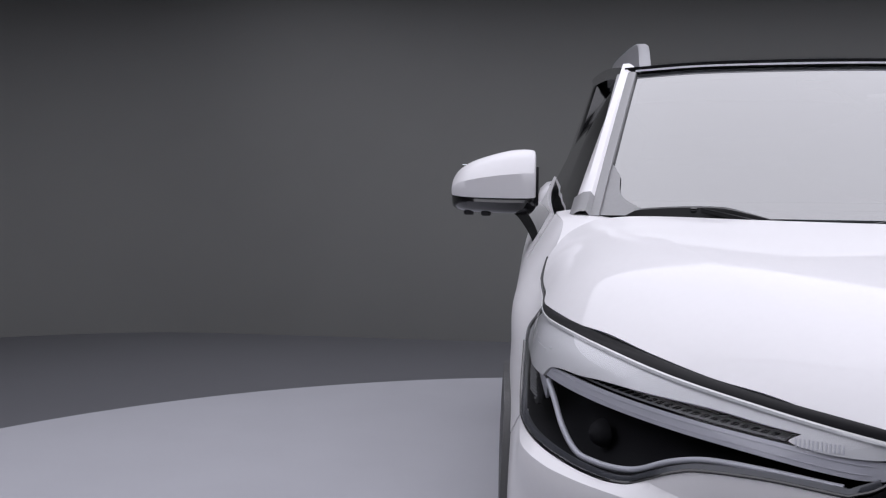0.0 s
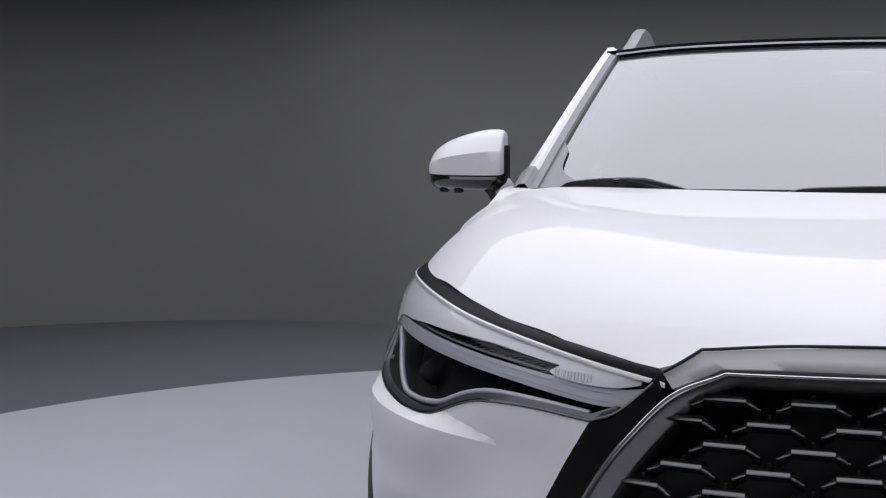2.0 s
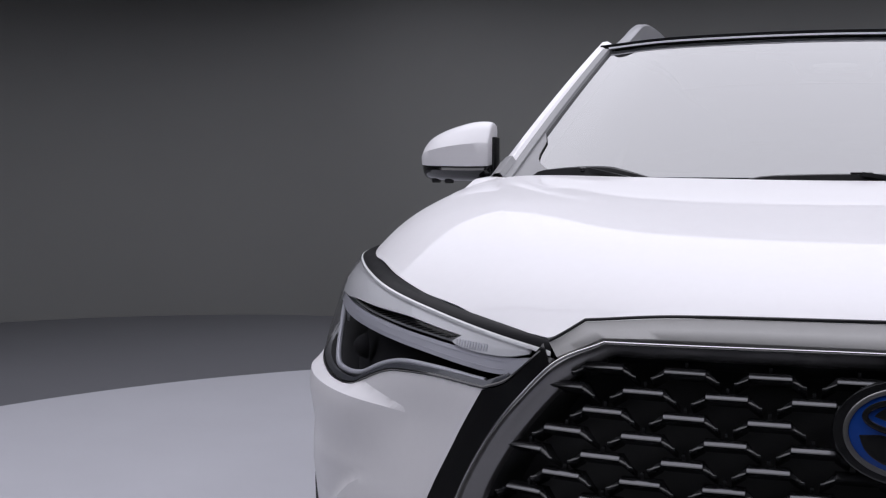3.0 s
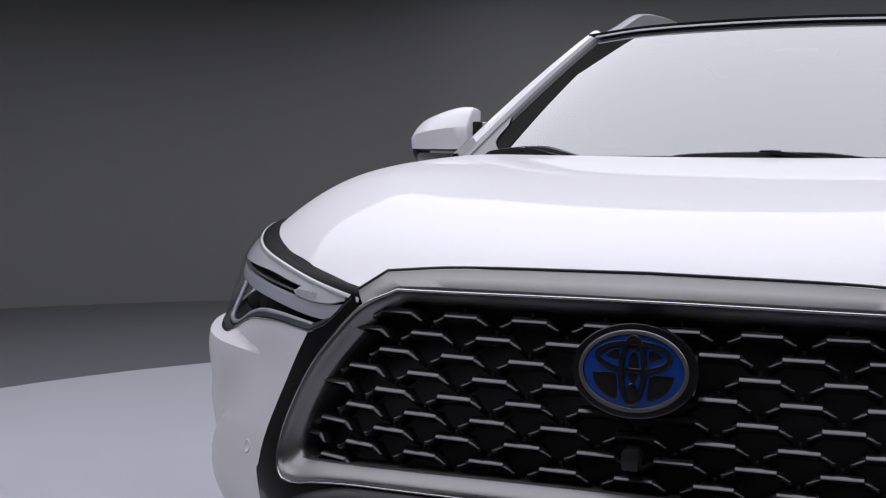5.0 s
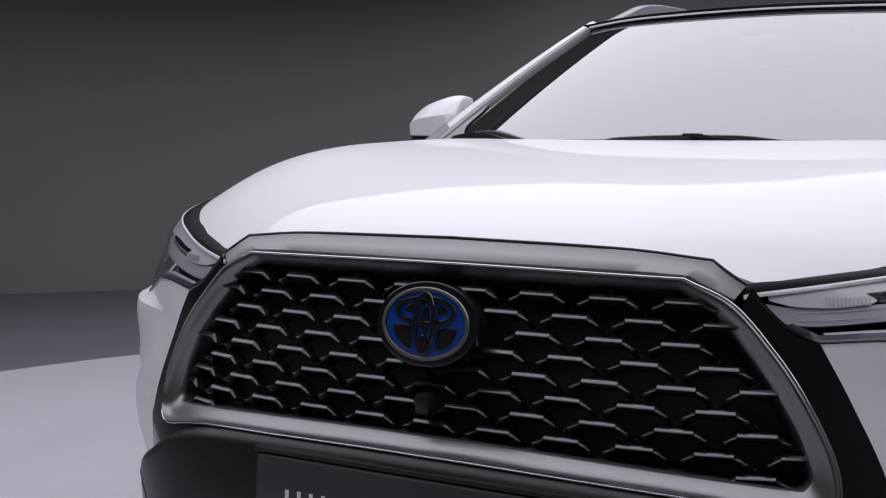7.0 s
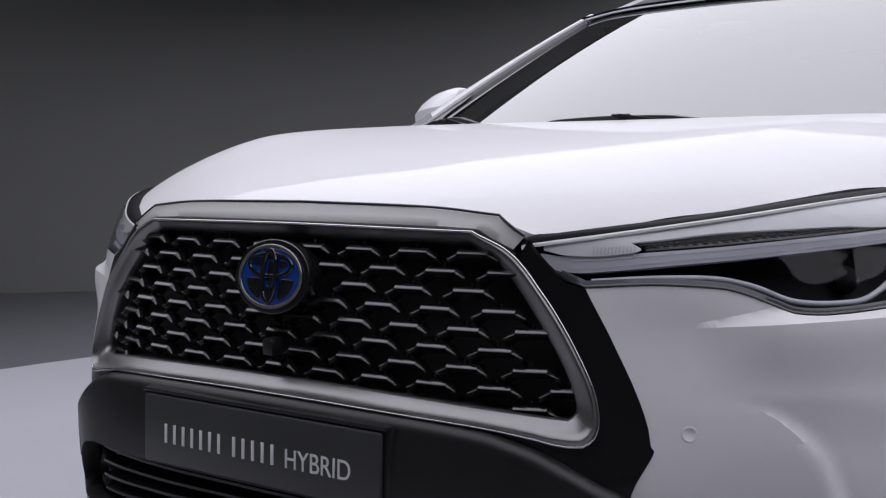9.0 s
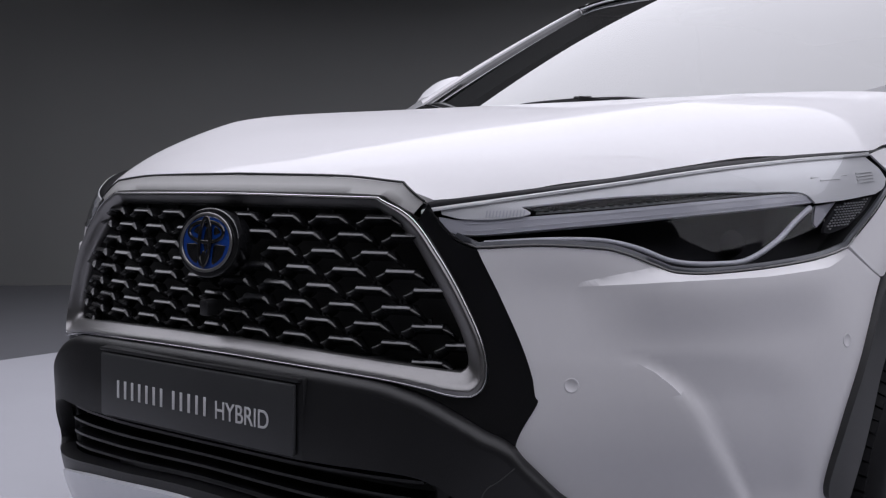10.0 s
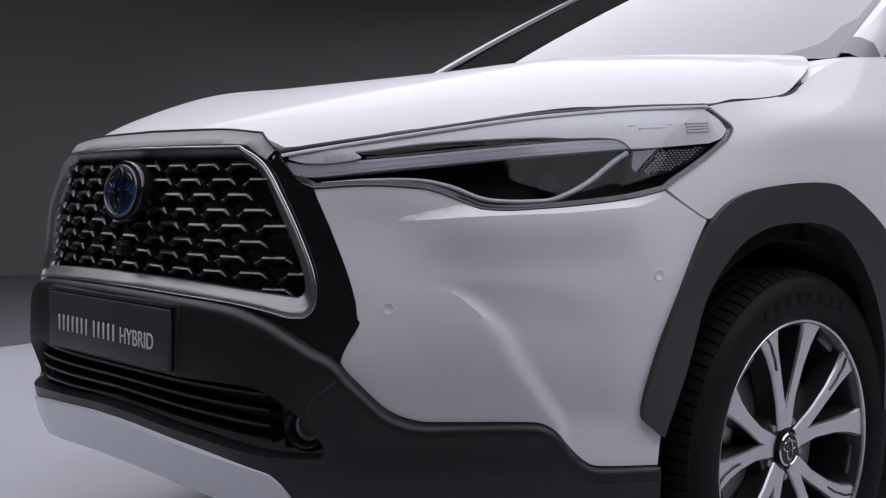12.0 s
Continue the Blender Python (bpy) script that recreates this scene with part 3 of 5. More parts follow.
def rear_body():
    def side():
        poly = outline([(8.08, .36), (8.08, 1.088)], [(8.08, 1.088), (9.0, 1.085), (10.2, 1.08)], [(10.2, 1.08), (10.2, .36)], [(10.2, .36), (8.08, .36)], per=8)
        return panel(poly, skin, 0.05, 0.012, sx=0.5)
    both("door_side", side, WHITE)
    poly = outline([(8.0, .16), (8.0, .355)], [(8.0, .355), (10.2, .355)], [(10.2, .355), (10.2, .16)], [(10.2, .16), (8.0, .16)], per=6)
    both("sill_cladding", lambda: panel(poly, skin, 0.06, 0.03, sx=0.5, lift=0.008), CLADDING)
    part("tail_body", block(-.86, .86, 3.9, 4.42, .3, 1.06, 0.08, 3), WHITE, CAR)
    part("underbody", block(-.60, .60, .22, 4.2, .30, .84, 0.03), DARK, CAR)
    part("floor_pan", block(-.62, .62, 1.45, 4.0, .22, .9, 0.03), DARK, CAR)
    part("engine_bay", block(-.60, .60, .34, 1.2, .84, .93, 0.01), DARK, CAR)


def hood():
    front = [(-.378, .127), (-.25, .112), (0, .102), (.25, .112), (.378, .127)]
    edge = [(q[1], q[0]) for q in HOOD_EDGE[:-2]] + [(.836, 1.10), (.805, 1.17), (.75, 1.235)]
    corner = [(.378, .127), edge[0]]
    rear = [(.75, 1.235), (.66, 1.225), (.45, 1.14), (.2, 1.085), (0, 1.075), (-.2, 1.085), (-.45, 1.14), (-.66, 1.225), (-.75, 1.235)]
    poly = outline(front, corner, edge, rear, mirrored(edge), mirrored(corner), per=6)
    crease = [(float(np.interp(y, CREASE[:, 1], CREASE[:, 0])), float(y)) for y in np.linspace(.40, 1.10, 36)]
    part("hood", panel(poly, hood_skin, 0.016, 0.009, lines=(crease, [(-a, b) for a, b in crease])), WHITE, CAR)
    # dark cord laid along the bonnet's edge as the shade in its gap
    shut = curve([(q[1] + .003, q[0], q[2] - .004) for q in HOOD_EDGE[7:13]], 5)
    both("shut_line_shade", lambda: sweep(shut, circle(.0028, 6)), DARK, "dark cord standing in for the shaded gap beside the bonnet")
    slot = outline([(-1.6, .962), (0, .974), (1.6, .962)], [(1.6, .962), (1.6, .972), (0, .982), (-1.6, .972), (-1.6, .962)], per=8)
    part("hood_gap", panel(slot, skin, 0.015, 0, sx=CU, lift=-.012), DARK, CAR)


def grille():
    # smoked band outside the satin frame
    half_o = even([(0, .980), (1.0, .976), (1.74, .966)], 24) + even([(1.74, .966), (1.98, .938)], 8) + [(1.98, .938)]
    half_i = even([(0, .951), (1.0, .950), (1.55, .947)], 24) + even([(1.55, .947), (1.88, .920)], 8) + [(1.88, .920)]
    whole = lambda h: [(-a, b) for a, b in h[:0:-1]] + h
    part("grille_surround", loft(whole(half_o), whole(half_i), ((0, -.02), (0, -.002), (.02, .0008), (.06, .0018), (.10, .0012), (.5, .0016), (.94, .002), (.97, .0014), (1, -.002), (1, -.022), (1.5, -.022)), False), BAND_GREY, CAR, "smoked grey metallic band over the grille")
    low = [(2.78, .585), (2.47, .603), (2.18, .624), (1.96, .640), (1.72, .655)]
    black = outline([(2.02, .936), (2.20, .885), (2.38, .868)], BAND_SIDE, low, [(1.72, .655), (1.72, .672)], [(1.72, .672), (1.90, .667), (2.13, .658), (2.30, .658)], [(a + .01, b) for a, b in FRAME_OUT[:1:-1]] + [(1.93, .912)], [(1.93, .912), (2.02, .936)], per=6)
    both("corner_blade", lambda: panel(black, skin, 0.012, 0.02, sx=CU, lift=.0015), BLACK_GLOSS, "gloss black corner blade")
    # satin frame with a hollow ring shape
    inner = outline(MESH_TOP, MESH_SIDE, MESH_LOW, mirrored(MESH_SIDE), per=6)
    o = even([(-1.52, .942), (0, .945), (1.52, .942)], 40) + even(FRAME_OUT, 40) + even(FRAME_LOW, 40) + even(mirrored(FRAME_OUT), 40)
    i = even(MESH_TOP, 40) + even(MESH_SIDE, 40) + even(MESH_LOW, 40) + even(mirrored(MESH_SIDE), 40)
    profile = ((0, -.018), (0, .0075), (.02, .0082), (.18, .0114), (.20, .0114), (.24, .0066), (.25, .0058), (.5, 0), (.93, -.0085), (.95, -.0095), (1.0, -.014), (1.0, -.020))
    part("grille_tunnel", loft(o, i, ((1.0, -.018), (1.0, -.078)), True), DARK, CAR)
    bm = loft(o, i, profile, True)
    frame_ob = part("grille_frame", bm, SATIN_METAL, CAR, "satin grey metal grille frame")
    part("bright_edge", bead(o, .0090, .0016, True), EDGE_CHROME, frame_ob, "thin bright metal edge")
    part("band_seal", bead([(a, b + .0015) for a, b in whole(half_o)], .0012, .0021), BLACK_SATIN, CAR, "thin black seal under the bonnet")
    return part("grille_backing", panel(inner, skin, 0.02, 0, sx=CU, lift=-.075), DARK, CAR)


# upper edge of the black lower bumper, from the middle round to the wheel
LOWER_RIM = even([(0, .683), (.8, .680), (1.49, .672), (1.75, .662), (1.96, .650), (2.18, .632), (2.47, .609), (2.76, .586)] + [(a, b - .002) for a, b in WHITE_LOW[1:]], 150) + [(5.55, .376)]


def fullness(u, z):
    """How far the lower bumper stands proud of the nose."""
    a = np.abs(u)
    return (.015 + .009 * smoothstep((a - .9) / 1.2) * smoothstep((3.4 - a) / .9)) * smoothstep((z - .30) / .10)


def lower_skin(u, z):
    """The nose with the fuller shoulder of the black lower bumper."""
    u, z = np.atleast_1d(np.asarray(u, float)), np.atleast_1d(np.asarray(z, float))
    p = skin(u, z)
    n = np.cross(skin(u + .001, z) - p, skin(u, z + .001) - p)
    n /= np.linalg.norm(n, axis=1)[:, None]
    return p + n * fullness(u, z)[:, None]


def lower_bumper():
    rim = np.array(LOWER_RIM)
    e = np.gradient(rim * [CU, 1], axis=0)
    e = np.array([np.convolve(np.pad(c, 4, mode="edge"), np.ones(9) / 9, mode="valid") for c in e.T]).T
    e /= np.linalg.norm(e, axis=1)[:, None]
    into = rim + np.c_[e[:, 1] / CU, -e[:, 0]] * .021
    into[0, 0] = 0
    whole = lambda h: [(-a, b) for a, b in h[:0:-1]] + [tuple(q) for q in h]
    down = [tuple(into[-1]), (5.6, .26)]
    base = [(5.6, .26), (4.0, .265), (2.5, .29), (2.05, .34)]
    skid = [(2.05, .34), (1.98, .378), (1.83, .395), (1.0, .414), (0, .432), (-1.0, .414), (-1.83, .395), (-1.98, .378), (-2.05, .34)]
    poly = whole(into)[:-1] + outline(down, base, skid, mirrored(base), mirrored(down), per=5)
    roll = [(0, None)] + [(1 - math.cos(k * math.pi / 16), math.sin(k * math.pi / 16)) for k in range(9)]
    full = fullness(np.array(whole(into))[:, 0], np.array(whole(into))[:, 1])
    part("bumper_lip", loft(whole(rim), whole(into), [(t, -.02 if s is None else .004 + full * s) for t, s in roll], False), BLACK_SATIN, CAR, "rounded satin black bumper lip")
    up = [(-1.75, .540), (-.9, .541), (0, .542), (.9, .541), (1.75, .540), (2.05, .527), (2.26, .495), (2.38, .456), (2.40, .438), (2.34, .427)]
    lo = [(2.34, .427), (1.9, .428), (.9, .440), (0, .452), (-.9, .440), (-1.9, .428), (-2.34, .427)]
    hole = outline(up, lo, [(-2.34, .427), (-2.40, .438), (-2.38, .456), (-2.26, .495), (-2.05, .527), (-1.75, .540)], per=6)
    part("lower_bumper", panel(poly, lower_skin, 0.014, 0.032, sx=CU, lift=.004, holes=(hole,)), BLACK_SATIN, CAR, "satin black lower bumper")
    grow = [(a * 1.02, .48 + (b - .48) * 1.06) for a, b in hole]
    part("lower_grille_backing", panel(grow, skin, 0.03, 0, sx=CU, lift=-.06), DARK, CAR)
    for k in range(4):
        f = (k + .6) / 4.2
        path = []
        for u in np.linspace(-1.86, 1.86, 33):
            zt, zb = .541, np.interp(abs(u), (0, .9, 1.9), (.452, .440, .428))
            path.append(skin([u], [zt + (zb - zt) * f])[0] + np.array((0, .022, 0)))
        part("lower_slat", sweep(path, [(-.018, -.004), (.018, -.003), (.018, .002), (-.018, .004)]), BLACK_SATIN, CAR)
    # parting line down to the lamp's opening
    cut = curve([(2.74, .560), (2.565, .541), (2.44, .529), (2.36, .512), (2.33, .49)], 5)
    for sgn in (1, -1):
        line = lower_skin([q[0] for q in cut], [q[1] for q in cut])
        n = np.cross(line - lower_skin([q[0] - .01 for q in cut], [q[1] for q in cut]), (0, 0, 1.0))
        line = (line + n / np.linalg.norm(n, axis=1)[:, None] * .0042) * [sgn, 1, 1]
        part("parting_line", sweep(list(line), circle(.0011, 6)), DARK, CAR, "thin dark parting line")
    sk = outline([(2.08, .36), (2.02, .384), (1.86, .402), (1.0, .420), (0, .434), (-1.0, .420), (-1.86, .402), (-2.02, .384), (-2.08, .36)], [(-2.08, .36), (-2.06, .335), (-1.95, .325)], [(-1.95, .325), (-1, .345), (0, .358), (1, .345), (1.95, .325)], [(1.95, .325), (2.06, .335), (2.08, .36)], per=6)
    part("skid_plate", panel(sk, skin, 0.02, 0.06, sx=CU, lift=.032), SILVER, CAR, "pale silver skid plate")


# foot line of the windscreen: how far back and how high at each distance from the middle
COWL = (((0, .27, .53, .735), (1.150, 1.172, 1.243, 1.370)), ((0, .27, .53, .735), (1.116, 1.115, 1.111, 1.102)))


def greenhouse():
    base = np.array([(x, np.interp(abs(x), *COWL[0]), np.interp(abs(x), *COWL[1])) for x in (-.735, -.53, -.27, 0, .27, .53, .735)])
    top = np.array([(-.602, 2.083, 1.446), (-.44, 2.01, 1.456), (-.22, 1.965, 1.461), (0, 1.95, 1.463), (.22, 1.965, 1.461), (.44, 2.01, 1.456), (.602, 2.083, 1.446)])

    def glass(u, v):
        w = weights(np.linspace(-1, 1, 7), u)
        a, b = w @ base, w @ top
        v = np.atleast_1d(v)[:, None]
        bulge = 0.008 * (4 * v * (1 - v))
        return a + (b - a) * v + bulge * np.array([(0, -.45, .9)])
    bm = bmesh.new()
    grid = [[bm.verts.new(glass([u], [v])[0] + (0, .0, .0)) for u in np.linspace(-1, 1, 129)] for v in np.linspace(0, 1, 65)]
    for p, q in zip(grid, grid[1:]):
        for m in range(128):
            bm.faces.new((p[m], p[m + 1], q[m + 1], q[m]))
    ob = part("windscreen", bm, GLASS, CAR, "clear windscreen reflecting the white softbox")
    ob.visible_shadow = False
    # pale lining under the roof, camera housing and mirror behind the glass
    bm = bmesh.new()
    rows = []
    for y, z, w in ((2.08, 1.440, .50), (2.5, 1.468, .52), (3.0, 1.470, .53), (3.5, 1.452, .52), (3.8, 1.40, .50), (3.95, 1.25, .50), (4.0, 1.05, .50)):
        rows.append([bm.verts.new((w * k, y, z - .02 * abs(k) ** 3)) for k in np.linspace(-1, 1, 9)])
    for a, b in zip(rows, rows[1:]):
        for k in range(8):
            bm.faces.new((a[k], a[k + 1], b[k + 1], b[k]))
    part("roof_lining", bm, LINING, CAR, "pale grey cloth roof lining")
    tray = outline([(-.30, .97), (-.17, .93), (-.13, .80), (-.09, .765), (.09, .765), (.13, .80), (.17, .93), (.30, .97)], [(.30, .97), (-.30, .97)], per=4)
    box = part("camera_housing", panel(tray, glass, .03, .02, lift=-.03), BLACK_SATIN, CAR, "black camera housing behind the glass")
    oval = [(.085 * math.cos(t), .805 + .022 * math.sin(t)) for t in np.linspace(0, 2 * math.pi, 28, endpoint=False)]
    part("mirror_back", panel(oval, glass, .02, .008, lift=-.022), LINING, box, "pale mirror back")
    # dark edge under the glass
    for sgn in (1, -1):
        edge = outline([(sgn * .97, 0), (sgn * .97, 1)], [(sgn * .97, 1), (sgn, 1)], [(sgn, 1), (sgn, 0)], [(sgn, 0), (sgn * .97, 0)], per=16)
        part("glass_border", panel(edge if sgn > 0 else edge, glass, 0.05, 0, lift=-.006, flip=False), BLACK_GLOSS, CAR)
    strip = outline([(-.97, .002), (0, .002), (.97, .002)], [(.97, .002), (.97, .05)], [(.97, .05), (0, .035), (-.97, .05)], [(-.97, .05), (-.97, .002)], per=16)
    part("glass_border", panel(strip, glass, .03, 0, lift=-.006), BLACK_GLOSS, CAR)
    # pillars
    for sgn in (1, -1):
        line = [glass([1.0], [v])[0] for v in np.linspace(-.02, 1.06, 14)]
        bm = bmesh.new()
        rows = []
        for i, q in enumerate(line):
            k = i / 13
            w = .058 - .024 * k
            pts = [q + (.0, .004, -.01), q + (.006, .005, -.002), q + (.013, .008, .006)]
            e = .012 - .010 * k
            pts += [q + (.024, .012, .010 + e), q + (.040, .020, .009 + e), q + (w, .042, -.002 + e * .7), q + (w + .004, .060, -.016), q + (w, .080, -.035), q + (.0, .06, -.05)]
            rows.append([bm.verts.new((sgn * a, b, c)) for a, b, c in pts])
        for a, b in zip(rows, rows[1:]):
            for m in range(9):
                bm.faces.new((a[m], a[(m + 1) % 9], b[(m + 1) % 9], b[m]))
        bmesh.ops.recalc_face_normals(bm, faces=bm.faces)
        pillar = part("windscreen_pillar", bm, WHITE, CAR)
        bm = bmesh.new()
        rows = []
        for v in np.linspace(-.03, .075, 5):
            q = glass([1.0], [v])[0]
            rows.append([bm.verts.new((sgn * (q[0] + a), q[1] + b, q[2] + c)) for a, b, c in ((.004, .003, -.004), (.014, .007, .009), (.026, .011, .0245), (.042, .020, .0225), (.061, .042, .0085), (.065, .061, -.015), (.061, .081, -.036))])
        for a, b in zip(rows, rows[1:]):
            for m in range(6):
                bm.faces.new((a[m], a[m + 1], b[m + 1], b[m]))
        bmesh.ops.recalc_face_normals(bm, faces=bm.faces)
        part("pillar_foot", bm, TRIM_GREY, pillar, "grey plastic pillar foot cover")
        foot = outline([(sgn, 0), (sgn * .80, 0)], [(sgn * .80, 0), (sgn * .93, .10), (sgn * .955, .22)], [(sgn * .955, .22), (sgn, .30)], [(sgn, .30), (sgn, 0)], per=8)
        part("foot_corner", panel(foot, glass, .05, 0, lift=.004), TRIM_GREY, pillar, "grey rubber corner of the windscreen")
        path = [Vector(((q[0] + .006) * sgn, q[1] + .004, q[2] + .006)) for q in line[:13]]
        part("pillar_trim", sweep(path, [(-.015, -.006), (.009, -.006), (.008, .006), (-.010, .006), (-.015, .002)] if sgn < 0 else [(-.009, -.006), (.015, -.006), (.015, .002), (.010, .006), (-.008, .006)]), TRIM_GREY, CAR, "grey rubber pillar trim")
    # roof
    def roof(u, v):
        w = weights(np.linspace(-1, 1, 7), u)
        a = w @ top
        v = np.atleast_1d(v)[:, None]
        b = a + np.array([(0, 1.9, .03)]) * v + np.array([(0, 0, .10)]) * (v * (1.25 - v)) * (1 - .3 * np.abs(u)[:, None])
        return b
    rect2 = outline([(-1.06, 0), (1.06, 0)], [(1.06, 0), (1.06, 1)], [(1.06, 1), (-1.06, 1)], [(-1.06, 1), (-1.06, 0)], per=20)
    part("roof", panel(rect2, roof, 0.1, 0.036, lift=.018), BLACK_GLOSS, CAR, "gloss black roof")
    lip = [glass([u], [1.0])[0] + (0, -.004, .008) for u in np.linspace(-1, 1, 41)]
    part("roof_lip", sweep(lip, [(-.008, -.004), (.008, -.004), (.008, .001), (-.008, .001)]), SILVER, CAR, "bright strip along the roof edge")
    for sgn in (1, -1):
        # cabin side glass with its dark frame
        def side_glass(y, v):
            lo = np.array([np.interp(y, (1.40, 1.8, 2.6, 3.9), c) for c in ((.78, .815, .825, .80), (1.40, 1.8, 2.6, 3.9), (1.06, 1.04, 1.03, 1.05))])
            hi = np.array([np.interp(y, (1.40, 2.19, 2.6, 3.9), c) for c in ((.765, .640, .605, .560), (1.42, 2.19, 2.6, 3.9), (1.10, 1.44, 1.458, 1.46))])
            return lo + (hi - lo) * v + np.array((.018 * math.sin(math.pi * v ** 1.4) * min(1, (hi[2] - lo[2]) / .43) ** 2, 0, 0))
        bm = bmesh.new()
        rows = [[bm.verts.new(side_glass(y, v) * (sgn, 1, 1)) for v in np.linspace(0, 1, 9)] for y in np.linspace(1.42, 3.88, 30)]
        for p, q in zip(rows, rows[1:]):
            for m in range(8):
                bm.faces.new((p[m], q[m], q[m + 1], p[m + 1]))
        bmesh.ops.recalc_face_normals(bm, faces=bm.faces)
        win = part("side_window", bm, SIDE_GLASS, CAR, "dark tinted side window")
        part("window_frame", sweep([side_glass(y, 1.0) * (sgn, 1, 1) for y in np.linspace(1.42, 3.88, 30)], [(-.007, -.010), (.007, -.010), (.007, .010), (-.007, .010)]), TRIM_GREY, win, "dark window frame")
        part("belt_strip", sweep([side_glass(y, 0.0) * (sgn, 1, 1) for y in np.linspace(1.42, 3.88, 30)], [(-.010, -.016), (.010, -.016), (.008, .012), (-.010, .012)]), BLACK_GLOSS, win)
        rail = curve([(.580, 2.075, 1.456), (.570, 2.2, 1.480), (.556, 2.42, 1.532), (.552, 2.65, 1.548), (.55, 2.95, 1.552), (.55, 3.6, 1.545), (.55, 3.85, 1.51)], 6)
        part("roof_rail", sweep([(sgn * x, y, z) for x, y, z in rail], lambda t: [(a * min(1, .7 + 3 * t), b * min(1, .12 + 3 * t)) for a, b in ((-.024, -.065), (.024, -.065), (.016, .012), (.010, .016), (-.010, .016), (-.016, .012))]), RAIL_GREY, CAR, "satin silver roof rail")
        part("cant_rail", sweep([(sgn * x, y, z) for x, y, z in curve([(.612, 2.14, 1.452), (.598, 2.5, 1.474), (.58, 2.9, 1.488), (.56, 3.9, 1.48)], 8)], [(-.02, -.015), (.02, -.02), (.018, .012), (-.02, .015)]), WHITE, CAR)
    bm = block(-.64, .64, 3.70, 4.32, 1.0, 1.5, .03)
    for v in bm.verts:
        k = (v.co.z - 1.0) / .5
        v.co.y -= .42 * k if v.co.y > 4 else 0
        v.co.x *= 1.22 - .24 * k
    part("tailgate", bm, BLACK_GLOSS, CAR)
    part("dashboard", prism([(-.66, 0), (.66, 0), (.62, .10), (.3, .13), (-.3, .13), (-.62, .10)], 0, .5, .02), CABIN, CAR).location = (0, 1.42, .955)


def put(bm, m):
    bmesh.ops.transform(bm, matrix=m, verts=bm.verts)
    return bm


def door_mirror(sgn):
    def shell(xs, zlow, ztop, yf, yb, loop):
        """Rows across the mirror from the inner end outwards; each a loop in y and z."""
        bm = bmesh.new()
        rows = []
        for x, z0, z1, y0, y1 in zip(xs, zlow, ztop, yf, yb):
            zc, yc = (z0 + z1) / 2, (y0 + y1) / 2
            rows.append([bm.verts.new((sgn * (x + .028), yc + .012 + fy * (y1 - y0) / 2, zc + .009 + fz * (z1 - z0) / 2)) for fy, fz in loop])
        n = len(loop)
        for a, b in zip(rows, rows[1:]):
            for i in range(n):
                bm.faces.new((a[i], a[(i + 1) % n], b[(i + 1) % n], b[i]))
        bm.faces.new(rows[0])
        bm.faces.new(rows[-1])
        bmesh.ops.recalc_face_normals(bm, faces=bm.faces)
        return bm

    def along(values, n=24):
        w = weights(np.linspace(0, 1, 8), np.linspace(0, 1, n))
        return w @ np.array(values)
    xs = along((.845, .853, .90, .96, 1.01, 1.042, 1.058, 1.062))
    low = along((1.116, 1.113, 1.112, 1.112, 1.112, 1.113, 1.114, 1.118))
    cap = [(-.93, -1), (-.97, -.5), (-1, .02), (-.96, .08), (-.6, .62), (-.25, .9), (.15, 1), (.6, .97), (1, .88), (1, 0), (1, -1), (.2, -1)]
    m = part("door_mirror", shell(xs, low, along((1.216, 1.230, 1.230, 1.216, 1.198, 1.177, 1.155, 1.140)), along((1.70, 1.69, 1.688, 1.70, 1.725, 1.755, 1.79, 1.81)), along((1.80, 1.81, 1.83, 1.85, 1.87, 1.885, 1.89, 1.885)), cap), WHITE, CAR, "white door mirror cap")
    under = [(-.95, 1), (-1, .5), (-.85, -.35), (-.5, -.9), (0, -1), (1, -1), (1, 1)]
    part("lower_shell", shell(xs, along((1.078, 1.073, 1.070, 1.070, 1.071, 1.075, 1.082, 1.090)), low - .001, along((1.71, 1.70, 1.698, 1.71, 1.735, 1.765, 1.80, 1.82)), along((1.80, 1.81, 1.83, 1.85, 1.87, 1.885, 1.89, 1.885)), under), BLACK_GLOSS, m, "gloss black lower shell")
    for x, y in ((.97, 1.76), (1.015, 1.79)):
        part("puddle_lamp", put(lathe([(.0, 0), (.012, 0), (.014, .004), (.014, .01)], 16), Matrix.Translation((sgn * (x + .028), y + .012, 1.073)) @ Matrix.Rotation(-math.pi / 2, 4, "Y")), BLACK_SATIN, m)
    part("mirror_glass", block(*sorted((sgn * .888, sgn * 1.068)), 1.900, 1.905, 1.109, 1.199, .002), CHROME, m, "mirror glass")
    foot = curve([(.90, 1.772, 1.099), (.88, 1.742, 1.083), (.85, 1.692, 1.04), (.83, 1.652, .99)], 5)
    part("inner_shell", block(*sorted((sgn * .866, sgn * .8735)), 1.747, 1.812, 1.094, 1.199, .003), BLACK_SATIN, m)
    part("foot", sweep([(sgn * x, y, z) for x, y, z in foot], [(-.032, -.018), (.032, -.018), (.032, .018), (-.032, .018)]), BLACK_GLOSS, m, "black mirror foot")


